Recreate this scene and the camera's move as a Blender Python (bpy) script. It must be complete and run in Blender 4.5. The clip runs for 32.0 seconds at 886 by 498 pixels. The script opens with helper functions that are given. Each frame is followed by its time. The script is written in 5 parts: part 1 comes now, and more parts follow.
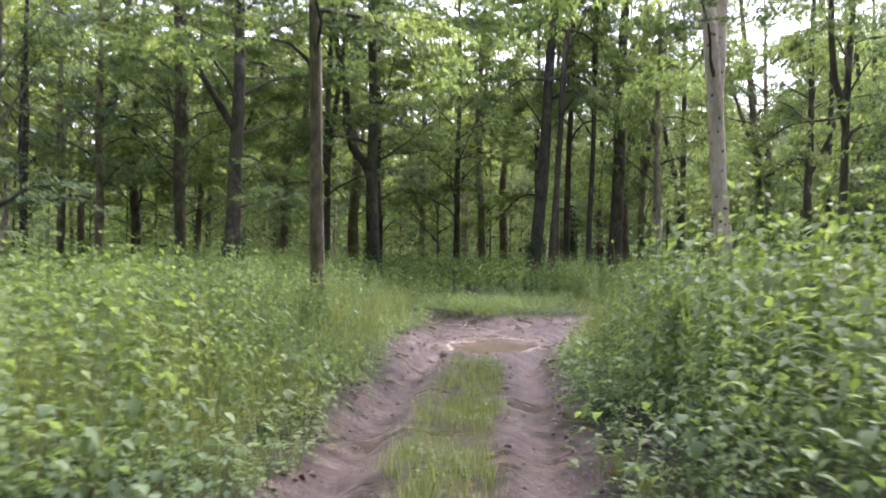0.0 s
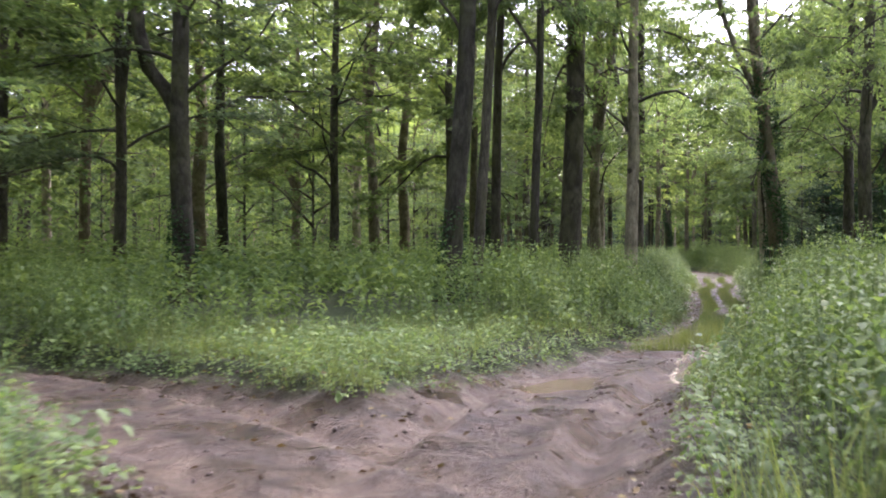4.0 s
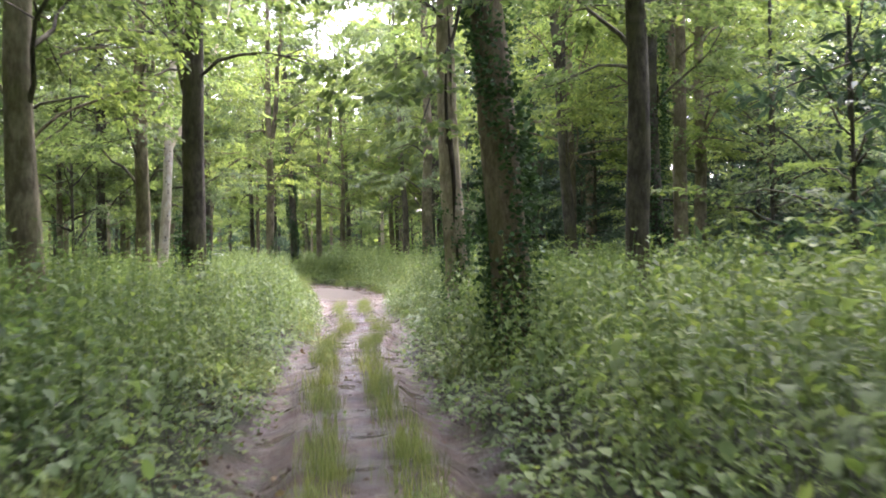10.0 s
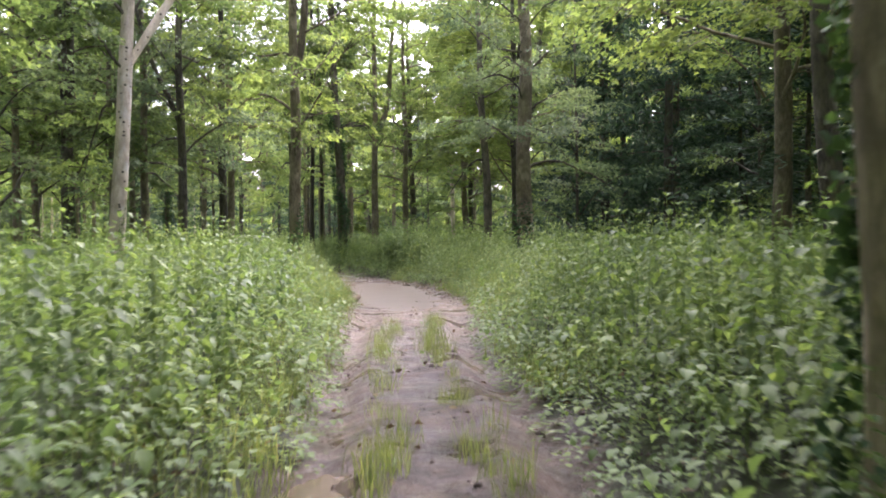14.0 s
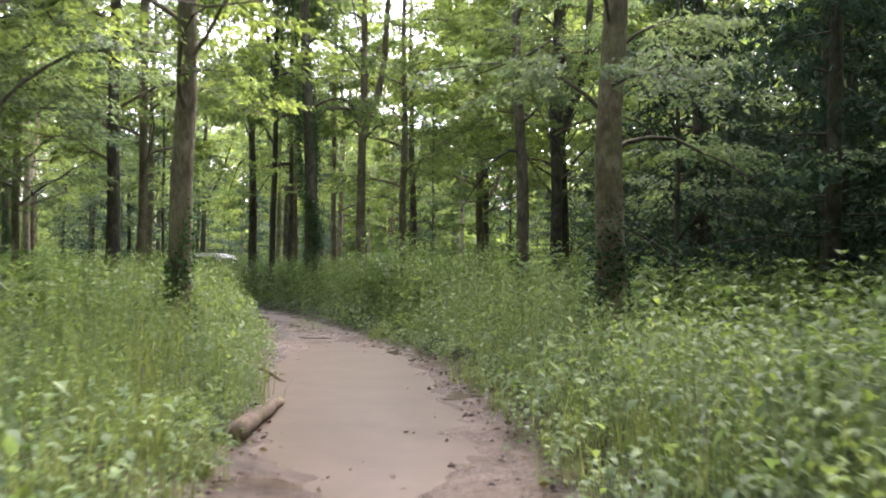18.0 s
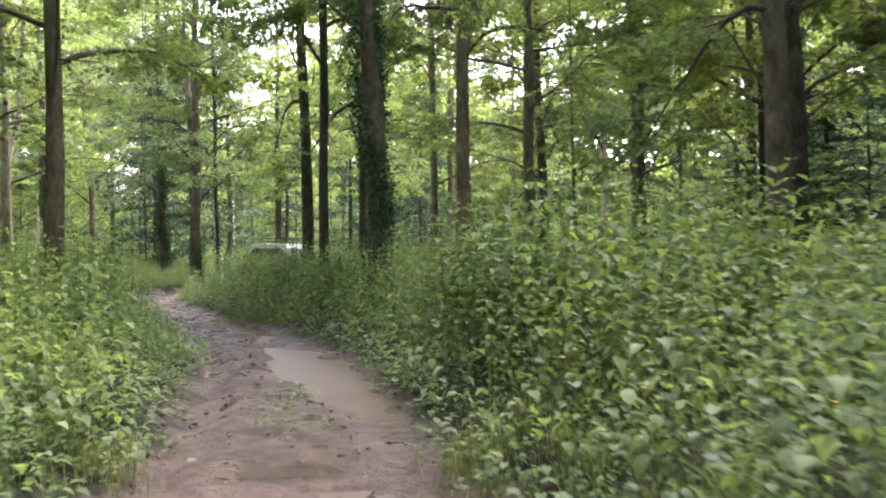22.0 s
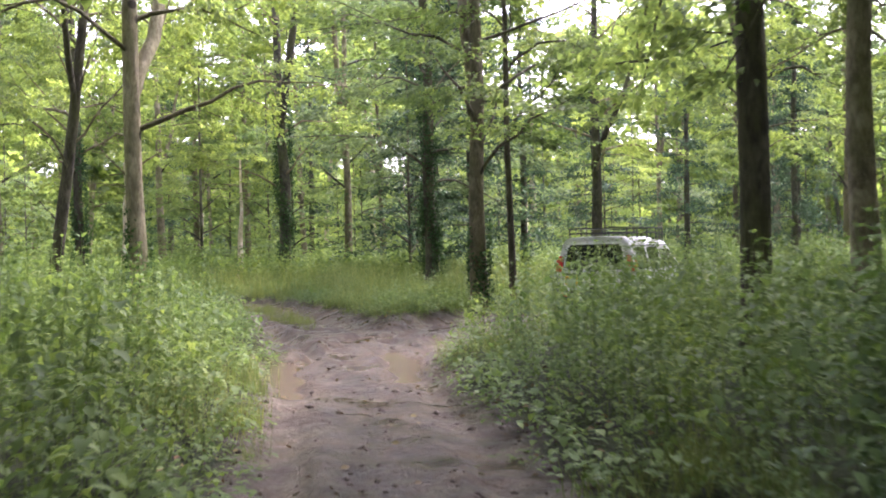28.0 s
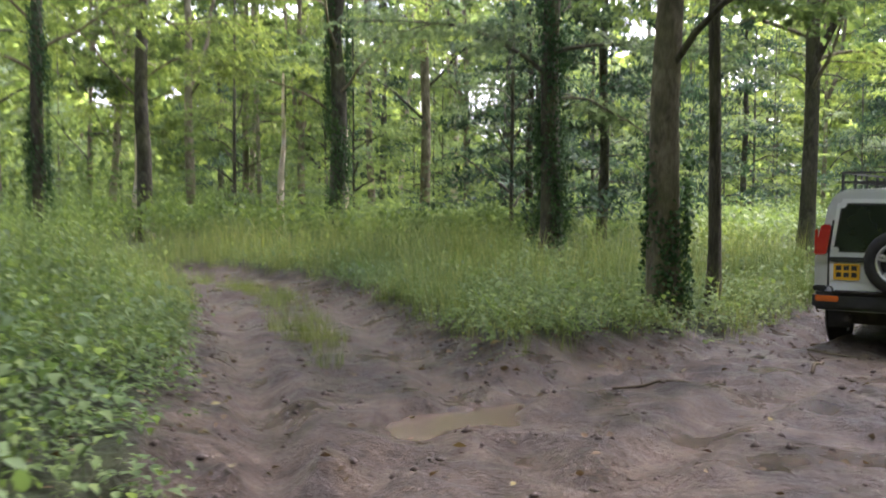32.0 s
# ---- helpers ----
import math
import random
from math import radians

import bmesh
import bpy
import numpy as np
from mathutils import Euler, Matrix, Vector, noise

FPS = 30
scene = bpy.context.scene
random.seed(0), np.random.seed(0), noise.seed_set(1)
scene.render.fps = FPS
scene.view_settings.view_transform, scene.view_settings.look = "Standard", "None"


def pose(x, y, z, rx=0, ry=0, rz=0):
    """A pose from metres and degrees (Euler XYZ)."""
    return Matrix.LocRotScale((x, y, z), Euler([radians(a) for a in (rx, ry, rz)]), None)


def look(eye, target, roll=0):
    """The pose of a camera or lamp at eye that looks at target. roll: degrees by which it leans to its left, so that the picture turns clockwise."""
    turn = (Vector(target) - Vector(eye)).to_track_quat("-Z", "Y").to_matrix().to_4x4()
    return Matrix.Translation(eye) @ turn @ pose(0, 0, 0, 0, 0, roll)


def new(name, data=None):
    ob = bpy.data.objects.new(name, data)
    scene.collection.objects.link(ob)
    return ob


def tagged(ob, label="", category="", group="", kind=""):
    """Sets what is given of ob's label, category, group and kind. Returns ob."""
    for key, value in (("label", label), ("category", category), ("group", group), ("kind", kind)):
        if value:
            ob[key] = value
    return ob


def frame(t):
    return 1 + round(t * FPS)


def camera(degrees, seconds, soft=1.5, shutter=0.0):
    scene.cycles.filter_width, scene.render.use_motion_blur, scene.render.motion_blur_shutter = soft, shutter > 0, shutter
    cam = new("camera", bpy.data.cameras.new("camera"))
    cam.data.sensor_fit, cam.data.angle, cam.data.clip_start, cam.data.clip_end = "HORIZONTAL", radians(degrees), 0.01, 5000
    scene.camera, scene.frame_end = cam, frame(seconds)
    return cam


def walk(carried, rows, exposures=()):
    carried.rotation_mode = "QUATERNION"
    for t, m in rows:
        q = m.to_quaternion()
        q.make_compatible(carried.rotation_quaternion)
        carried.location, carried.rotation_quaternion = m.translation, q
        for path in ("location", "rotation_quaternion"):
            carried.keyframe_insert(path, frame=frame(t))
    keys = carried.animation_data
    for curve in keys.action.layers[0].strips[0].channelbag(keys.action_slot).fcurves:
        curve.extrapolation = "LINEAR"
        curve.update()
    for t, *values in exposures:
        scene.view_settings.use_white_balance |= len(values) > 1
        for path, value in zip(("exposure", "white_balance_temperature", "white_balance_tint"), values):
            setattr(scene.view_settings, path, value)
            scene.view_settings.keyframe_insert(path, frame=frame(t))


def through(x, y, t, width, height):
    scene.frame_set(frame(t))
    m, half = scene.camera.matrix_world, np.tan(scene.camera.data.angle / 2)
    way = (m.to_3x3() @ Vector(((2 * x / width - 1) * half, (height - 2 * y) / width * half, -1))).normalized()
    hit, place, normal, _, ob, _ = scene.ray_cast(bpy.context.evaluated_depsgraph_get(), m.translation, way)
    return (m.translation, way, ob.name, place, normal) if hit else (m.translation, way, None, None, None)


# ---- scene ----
cam = camera(48.3, 32.0, soft=1.8, shutter=0.5)
PATH = [
    (0, (0.008, 0.0, 1.524), (0.009, 2.0, 1.543), 0.8),
    (0.5, (-0.031, 1.815, 1.512), (-0.01, 3.815, 1.487), 0.7),
    (1, (-0.048, 3.602, 1.523), (-0.009, 5.601, 1.496), 0.3),
    (1.5, (-0.039, 5.369, 1.504), (0.033, 7.367, 1.515), 0.7),
    (2, (0.038, 7.133, 1.499), (0.155, 9.129, 1.499), 0.5),
    (2.5, (0.206, 8.856, 1.521), (0.353, 10.851, 1.534), 0.3),
    (4.5, (1.385, 15.302, 1.597), (1.627, 17.287, 1.585), -0.2),
    (5, (1.737, 16.92, 1.612), (2.074, 18.891, 1.593), -0.3),
    (5.5, (2.218, 18.548, 1.623), (2.698, 20.489, 1.607), 0.7),
    (6, (2.798, 20.183, 1.621), (3.414, 22.085, 1.63), 0.1),
    (6.5, (3.44, 21.828, 1.604), (4.149, 23.698, 1.594), 0.2),
    (7, (4.139, 23.476, 1.567), (4.919, 25.317, 1.529), 0.3),
    (7.5, (4.87, 25.106, 1.533), (5.694, 26.928, 1.491), -0.5),
    (8, (5.64, 26.721, 1.493), (6.497, 28.528, 1.475), -2.1),
    (8.5, (6.412, 28.336, 1.481), (7.287, 30.134, 1.474), -1.1),
    (9, (7.191, 29.962, 1.467), (8.077, 31.755, 1.472), -2.3),
    (9.5, (7.963, 31.604, 1.451), (8.854, 33.394, 1.422), -2.2),
    (10, (8.63, 33.21, 1.463), (9.502, 35.01, 1.468), -1.1),
    (10.5, (9.286, 34.786, 1.451), (10.127, 36.6, 1.466), -3.0),
    (11, (9.893, 36.344, 1.463), (10.717, 38.166, 1.44), -1.7),
    (11.5, (10.482, 37.843, 1.469), (11.28, 39.676, 1.469), -1.7),
    (12, (11.055, 39.323, 1.433), (11.814, 41.173, 1.416), -3.0),
    (12.5, (11.587, 40.814, 1.39), (12.322, 42.674, 1.387), -1.1),
    (13, (12.158, 42.276, 1.357), (12.898, 44.134, 1.355), -2.0),
    (13.5, (12.711, 43.767, 1.326), (13.451, 45.625, 1.31), -1.3),
    (14, (13.244, 45.22, 1.358), (13.993, 47.074, 1.334), -0.8),
    (14.5, (13.821, 46.609, 1.35), (14.597, 48.451, 1.404), -2.1),
    (16.5, (16.147, 52.414, 1.465), (16.903, 54.266, 1.48), -1.6),
    (17, (16.71, 53.987, 1.48), (17.449, 55.846, 1.502), -1.6),
    (17.5, (17.249, 55.614, 1.505), (17.983, 57.474, 1.512), 0.1),
    (18, (17.812, 57.235, 1.524), (18.558, 59.091, 1.543), 0.6),
    (18.5, (18.424, 58.842, 1.536), (19.191, 60.689, 1.559), 0.8),
    (19, (19.11, 60.462, 1.476), (19.899, 62.299, 1.421), -0.1),
    (19.5, (19.773, 62.069, 1.428), (20.573, 63.897, 1.29), -0.3),
    (20, (20.328, 63.625, 1.399), (21.121, 65.461, 1.356), 0.9),
    (20.5, (20.861, 65.151, 1.389), (21.629, 66.998, 1.361), -3.3),
    (21, (21.331, 66.613, 1.376), (22.027, 68.488, 1.401), 0.9),
    (21.5, (21.734, 68.051, 1.359), (22.326, 69.961, 1.385), -4.0),
    (22, (22.041, 69.42, 1.374), (22.548, 71.355, 1.372), -1.1),
    (22.5, (22.257, 70.71, 1.428), (22.696, 72.661, 1.489), -2.3),
    (23, (22.38, 71.98, 1.484), (22.753, 73.942, 1.583), 0.8),
    (23.5, (22.486, 73.248, 1.516), (22.82, 75.219, 1.575), 2.0),
    (24, (22.601, 74.513, 1.541), (22.908, 76.489, 1.526), 2.2),
    (24.5, (22.713, 75.788, 1.557), (22.987, 77.768, 1.501), 1.0),
    (25, (22.773, 77.084, 1.56), (22.999, 79.07, 1.502), 0.0),
    (25.5, (22.73, 78.408, 1.551), (22.896, 80.401, 1.517), -2.9),
    (26, (22.644, 79.748, 1.547), (22.758, 81.745, 1.53), -1.4),
    (26.5, (22.547, 81.09, 1.542), (22.613, 83.088, 1.497), -3.4),
    (28.5, (22.135, 86.487, 1.518), (22.059, 88.486, 1.522), -1.1),
    (29, (22.003, 87.846, 1.526), (21.906, 89.842, 1.452), -0.9),
    (29.5, (21.847, 89.165, 1.52), (21.718, 91.161, 1.491), 0.9),
    (30, (21.718, 90.501, 1.48), (21.56, 92.495, 1.453), -1.4),
    (30.5, (21.534, 91.805, 1.466), (21.353, 93.795, 1.371), -0.5),
    (31, (21.349, 93.03, 1.475), (21.123, 95.017, 1.461), -0.9),
    (31.5, (21.194, 94.246, 1.465), (20.966, 96.233, 1.452), -1.7),
    (32, (21.069, 95.478, 1.502), (20.863, 97.465, 1.405), 0.2),
]
walk(cam, [(t, look(eye, target, roll)) for t, eye, target, roll in PATH], exposures=[(0, 2.73, 5800, 35), (2.5, 2.79, 5828, 35), (4.5, 2.92, 5850, 33), (8, 3.28, 5928, 33), (10.5, 3.43, 5965, 33), (12, 3.27, 5980, 33), (14, 3.15, 6000, 32), (17, 3.13, 6019, 31), (19, 3.26, 6031, 28), (21, 3.28, 6044, 29), (22, 3.43, 6050, 32), (25, 3.42, 6080, 34), (27, 3.41, 6100, 33), (29, 3.28, 6000, 32), (32, 3.13, 5950, 29)])

# ---- world and sun: bright overcast woodland in early summer ----
world = bpy.data.worlds.new("world")
scene.world = world
world.use_nodes = True
wn = world.node_tree
sky = wn.nodes.new("ShaderNodeTexSky")
sky.sky_type, sky.sun_disc = "NISHITA", False
sky.sun_elevation, sky.sun_rotation = radians(52), radians(45)
sky.air_density, sky.dust_density, sky.ozone_density = 1.0, 4.0, 1.0
veil = wn.nodes.new("ShaderNodeHueSaturation")  # thin cloud: the sky's blue mostly veiled
veil.inputs["Saturation"].default_value = 0.35
wn.links.new(sky.outputs["Color"], veil.inputs["Color"])
wn.links.new(veil.outputs["Color"], wn.nodes["Background"].inputs["Color"])
wn.nodes["Background"].inputs["Strength"].default_value = 0.15
sun = new("sun", bpy.data.lights.new("sun", "SUN"))
sun.data.energy, sun.data.angle, sun.data.color = 1.3, radians(28), (1.0, 0.95, 0.86)
sun.rotation_euler = (radians(38), 0, radians(135))


# ---- materials ----
def shader(name):
    m = bpy.data.materials.new(name)
    m.use_nodes = True
    return m, m.node_tree, m.node_tree.nodes["Principled BSDF"]


def node(nt, kind, **values):
    n = nt.nodes.new(kind)
    for key, v in values.items():
        n.inputs[key].default_value = v
    return n


def ramp(nt, source, stops):
    r = nt.nodes.new("ShaderNodeValToRGB")
    nt.links.new(source, r.inputs["Fac"])
    e = r.color_ramp.elements
    while len(e) < len(stops):
        e.new(0.5)
    for k, (p, c) in enumerate(stops):
        e[k].position, e[k].color = p, (*c, 1)
    return r.outputs["Color"]


def coords(nt, stretch=(1, 1, 1)):
    co, mp = nt.nodes.new("ShaderNodeTexCoord"), nt.nodes.new("ShaderNodeMapping")
    mp.inputs["Scale"].default_value = stretch
    nt.links.new(co.outputs["Object"], mp.inputs["Vector"])
    return mp.outputs["Vector"]


def noise_tex(nt, vec, scale, detail=5.0, rough=0.6):
    n = node(nt, "ShaderNodeTexNoise", Scale=scale, Detail=detail, Roughness=rough)
    nt.links.new(vec, n.inputs["Vector"])
    return n.outputs["Fac"]


def mix(nt, fac, a, b, blend="MIX"):
    m = nt.nodes.new("ShaderNodeMix")
    m.data_type, m.blend_type = "RGBA", blend
    for sock, v in ((m.inputs[0], fac), (m.inputs[6], a), (m.inputs[7], b)):
        if isinstance(v, (int, float)):
            sock.default_value = v
        elif isinstance(v, tuple):
            sock.default_value = (*v, 1)
        else:
            nt.links.new(v, sock)
    return m.outputs[2]


def bump(nt, bsdf, height, strength, distance):
    b = node(nt, "ShaderNodeBump", Strength=strength, Distance=distance)
    nt.links.new(height, b.inputs["Height"])
    nt.links.new(b.outputs["Normal"], bsdf.inputs["Normal"])


def leaf_mat(name, dark, mid, light, through, rough=0.58, trans=0.45):
    """Leaves: every leaf its own tint, a larger drift over the plant, and light let through."""
    m, nt, b = shader(name)
    geo = nt.nodes.new("ShaderNodeNewGeometry")
    tint = ramp(nt, geo.outputs["Random Per Island"], [(0.0, dark), (0.55, mid), (1.0, light)])
    drift = noise_tex(nt, geo.outputs["Position"], 0.42, 3.0)
    tone = ramp(nt, drift, [(0.3, (0.68, 0.76, 0.82)), (0.7, (1.22, 1.16, 0.95))])
    col = mix(nt, 1.0, tint, tone, "MULTIPLY")
    nt.links.new(col, b.inputs["Base Color"])
    b.inputs["Roughness"].default_value = rough
    b.inputs["Specular IOR Level"].default_value = 0.2
    tr = nt.nodes.new("ShaderNodeBsdfTranslucent")
    nt.links.new(mix(nt, 1.0, col, through, "MULTIPLY"), tr.inputs["Color"])
    ms = nt.nodes.new("ShaderNodeMixShader")
    ms.inputs[0].default_value = trans
    out = nt.nodes["Material Output"]
    nt.links.new(b.outputs[0], ms.inputs[1])
    nt.links.new(tr.outputs[0], ms.inputs[2])
    nt.links.new(ms.outputs[0], out.inputs["Surface"])
    return m


def bark_mat(name, dark, light, moss=0.0, spots=0):
    """Bark: fine fissures, blotches of lichen and algae, and a tint of its own for every tree."""
    m, nt, b = shader(name)
    grain = noise_tex(nt, coords(nt, (1, 1, 0.28)), 26.0, 8.0, 0.72)
    crack = noise_tex(nt, coords(nt, (1, 1, 0.12)), 11.0, 6.0, 0.6)
    blot = noise_tex(nt, coords(nt, (1, 1, 0.55)), 4.2, 7.0, 0.68)
    patch = noise_tex(nt, coords(nt, (1.4, 1.4, 0.8)), 1.5, 5.0, 0.6)
    col = ramp(nt, grain, [(0.3, dark), (0.68, light)])
    col = mix(nt, ramp(nt, blot, [(0.44, (0, 0, 0)), (0.6, (0.75, 0.75, 0.75))]), col, tuple(0.7 * c for c in dark))
    pale = tuple(min(0.6, 1.25 * c + 0.03) for c in light)
    col = mix(nt, ramp(nt, patch, [(0.54, (0, 0, 0)), (0.64, (0.6, 0.6, 0.6))]), col, pale)
    if moss:
        mo = noise_tex(nt, coords(nt, (1, 1, 0.35)), 2.1, 6.0)
        col = mix(nt, ramp(nt, mo, [(0.55 - 0.2 * moss, (0, 0, 0)), (0.72, (0.7, 0.7, 0.7))]), col, (0.085, 0.095, 0.035))
    if spots:
        kn = node(nt, "ShaderNodeTexVoronoi", Scale=float(spots))
        nt.links.new(coords(nt, (1.3, 1.3, 1.6)), kn.inputs["Vector"])
        col = mix(nt, ramp(nt, kn.outputs["Distance"], [(0.14, (1, 1, 1)), (0.22, (0, 0, 0))]), col, (0.045, 0.038, 0.03))
    rnd = nt.nodes.new("ShaderNodeObjectInfo")
    col = mix(nt, 1.0, col, ramp(nt, rnd.outputs["Random"], [(0, (0.72, 0.74, 0.7)), (0.5, (1.05, 1.0, 0.88)), (1, (1.2, 1.2, 1.1))]), "MULTIPLY")
    nt.links.new(col, b.inputs["Base Color"])
    b.inputs["Roughness"].default_value = 0.9
    b.inputs["Specular IOR Level"].default_value = 0.25
    bump(nt, b, mix(nt, 0.5, mix(nt, 0.5, grain, blot), crack), 0.9, 0.06)
    return m


def plain_mat(name, col, rough=0.5, metal=0.0, vary=0.12, scale=6.0, coat=0.0):
    m, nt, b = shader(name)
    f = noise_tex(nt, coords(nt), scale, 5.0)
    c = ramp(nt, f, [(0.3, tuple(x * (1 - vary) for x in col)), (0.7, tuple(min(1, x * (1 + vary)) for x in col))])
    nt.links.new(c, b.inputs["Base Color"])
    b.inputs["Roughness"].default_value, b.inputs["Metallic"].default_value = rough, metal
    b.inputs["Coat Weight"].default_value = coat
    return m


M_NETTLE = leaf_mat("nettle_leaf", (0.068, 0.108, 0.04), (0.108, 0.165, 0.058), (0.18, 0.245, 0.088), (1.4, 1.4, 0.72))
M_BROAD = leaf_mat("broad_leaf", (0.08, 0.125, 0.052), (0.12, 0.178, 0.072), (0.185, 0.25, 0.108), (1.4, 1.4, 0.75))
M_GRASS = leaf_mat("grass_blade", (0.08, 0.115, 0.038), (0.135, 0.178, 0.06), (0.22, 0.25, 0.11), (1.4, 1.35, 0.8))
M_CROWN = leaf_mat("crown_leaf", (0.066, 0.1, 0.05), (0.09, 0.134, 0.062), (0.13, 0.178, 0.08), (1.85, 1.8, 0.9), trans=0.58)
# Lighter crown leaf; on some trees and far woods its colour stands for light.
M_CROWN_YELLOW = leaf_mat("crown_leaf_light", (0.088, 0.124, 0.055), (0.12, 0.166, 0.068), (0.162, 0.212, 0.088), (1.9, 1.85, 0.88), trans=0.6)
M_CROWN_COOL = leaf_mat("crown_leaf_cool", (0.066, 0.096, 0.06), (0.095, 0.134, 0.08), (0.135, 0.178, 0.105), (1.65, 1.65, 1.05), trans=0.55)
M_CONIFER = leaf_mat("conifer_needle", (0.026, 0.046, 0.032), (0.045, 0.078, 0.05), (0.072, 0.115, 0.07), (1.2, 1.3, 0.9), 0.75, 0.3)
M_IVY = leaf_mat("ivy_leaf", (0.024, 0.05, 0.024), (0.042, 0.085, 0.036), (0.075, 0.135, 0.06), (1.2, 1.3, 0.6), 0.72, 0.2)
M_STEM = plain_mat("green_stem", (0.1, 0.15, 0.05), 0.7)
M_BARK_DARK = bark_mat("dark_bark", (0.027, 0.025, 0.021), (0.094, 0.088, 0.07), 0.4)
M_BARK_BROWN = bark_mat("brown_bark", (0.066, 0.056, 0.038), (0.2, 0.178, 0.125), 0.5)
M_BARK_PALE = bark_mat("pale_bark", (0.17, 0.148, 0.11), (0.4, 0.36, 0.28), 0.4, 1.5)
M_BARK_BIRCH = bark_mat("birch_bark", (0.5, 0.42, 0.35), (0.72, 0.63, 0.54), 0.0, 4.5)


def mud_mat():
    m, nt, b = shader("wet_mud")
    v = nt.nodes.new("ShaderNodeNewGeometry").outputs["Position"]
    big, mid, fine = noise_tex(nt, v, 0.45, 5.0), noise_tex(nt, v, 2.6, 8.0, 0.66), noise_tex(nt, v, 26.0, 8.0, 0.7)
    col = ramp(nt, mid, [(0.36, (0.02, 0.012, 0.0075)), (0.5, (0.06, 0.041, 0.027)), (0.64, (0.124, 0.089, 0.061))])
    silt = nt.nodes.new("ShaderNodeAttribute")  # pale silt washed into the ruts
    silt.attribute_name = "silt"
    patchy = mix(nt, 1.0, silt.outputs["Color"], ramp(nt, big, [(0.35, (0.4, 0.4, 0.4)), (0.6, (1, 1, 1))]), "MULTIPLY")
    col = mix(nt, patchy, col, ramp(nt, mid, [(0.3, (0.108, 0.075, 0.05)), (0.7, (0.198, 0.146, 0.1))]))
    col = mix(nt, 0.85, col, ramp(nt, fine, [(0.32, (0.45, 0.45, 0.45)), (0.68, (1.4, 1.4, 1.4))]), "MULTIPLY")
    verge = nt.nodes.new("ShaderNodeAttribute")  # dark mossy soil where plants grow
    verge.attribute_name = "verge"
    soil = ramp(nt, noise_tex(nt, v, 9.0, 7.0, 0.7), [(0.35, (0.02, 0.022, 0.01)), (0.55, (0.04, 0.055, 0.02)), (0.7, (0.075, 0.075, 0.035))])
    col = mix(nt, verge.outputs["Color"], col, soil)
    nt.links.new(col, b.inputs["Base Color"])
    wet = ramp(nt, noise_tex(nt, v, 1.1, 6.0, 0.62), [(0.4, (0.7, 0.7, 0.7)), (0.6, (0.24, 0.24, 0.24))])
    nt.links.new(mix(nt, verge.outputs["Color"], wet, (0.95, 0.95, 0.95)), b.inputs["Roughness"])
    b.inputs["Specular IOR Level"].default_value = 0.3
    h = mix(nt, 0.3, noise_tex(nt, v, 7.0, 8.0, 0.65), fine)
    bump(nt, b, h, 1.0, 0.2)
    return m


def soil_mat():
    m, nt, b = shader("forest_soil")
    v = nt.nodes.new("ShaderNodeNewGeometry").outputs["Position"]
    mid, fine = noise_tex(nt, v, 1.3, 6.0), noise_tex(nt, v, 18.0, 8.0, 0.7)
    col = ramp(nt, mid, [(0.3, (0.035, 0.05, 0.018)), (0.55, (0.05, 0.075, 0.022)), (0.75, (0.07, 0.06, 0.035))])
    col = mix(nt, 0.6, col, ramp(nt, fine, [(0.3, (0.45, 0.45, 0.45)), (0.7, (1.3, 1.3, 1.3))]), "MULTIPLY")
    nt.links.new(col, b.inputs["Base Color"])
    b.inputs["Roughness"].default_value = 0.95
    bump(nt, b, fine, 0.8, 0.08)
    return m


def water_mat(name, dark, light, rough):
    m, nt, b = shader(name)
    v = nt.nodes.new("ShaderNodeNewGeometry").outputs["Position"]
    col = ramp(nt, noise_tex(nt, v, 1.4, 4.0), [(0.3, dark), (0.7, light)])
    nt.links.new(col, b.inputs["Base Color"])
    b.inputs["Roughness"].default_value = rough
    b.inputs["IOR"].default_value = 1.33
    b.inputs["Specular IOR Level"].default_value = 0.3
    bump(nt, b, noise_tex(nt, v, 9.0, 3.0), 0.06, 0.01)
    return m


M_MUD, M_SOIL = mud_mat(), soil_mat()
M_WATER = water_mat("muddy_water", (0.07, 0.05, 0.033), (0.1, 0.073, 0.05), 0.22)
M_SILT_WATER = water_mat("silty_water", (0.068, 0.05, 0.032), (0.105, 0.079, 0.053), 0.36)
M_LITTER = leaf_mat("dead_leaf", (0.05, 0.035, 0.02), (0.13, 0.09, 0.05), (0.22, 0.19, 0.09), (1.0, 0.8, 0.5), 0.8, 0.15)
M_YELLOW = plain_mat("yellow_petal", (0.75, 0.5, 0.02), 0.4, 0.0, 0.1, 9.0)
M_CLOD = plain_mat("mud_clod", (0.05, 0.034, 0.025), 0.8, 0.0, 0.3, 9.0)
rng = np.random.default_rng(7)


# ---- building helpers ----
def fast_mesh(name, verts, faces, material, smooth=False):
    """A mesh from arrays: verts (n, 3) and faces (m, k)."""
    me = bpy.data.meshes.new(name)
    faces = np.asarray(faces, np.int32)
    m, k = faces.shape
    me.vertices.add(len(verts))
    me.vertices.foreach_set("co", np.asarray(verts, np.float32).ravel())
    me.loops.add(m * k)
    me.loops.foreach_set("vertex_index", faces.ravel())
    me.polygons.add(m)
    me.polygons.foreach_set("loop_start", np.arange(0, m * k, k, dtype=np.int32))
    if smooth:
        me.polygons.foreach_set("use_smooth", np.ones(m, bool))
    me.update(calc_edges=True)
    me.materials.append(material)
    return me


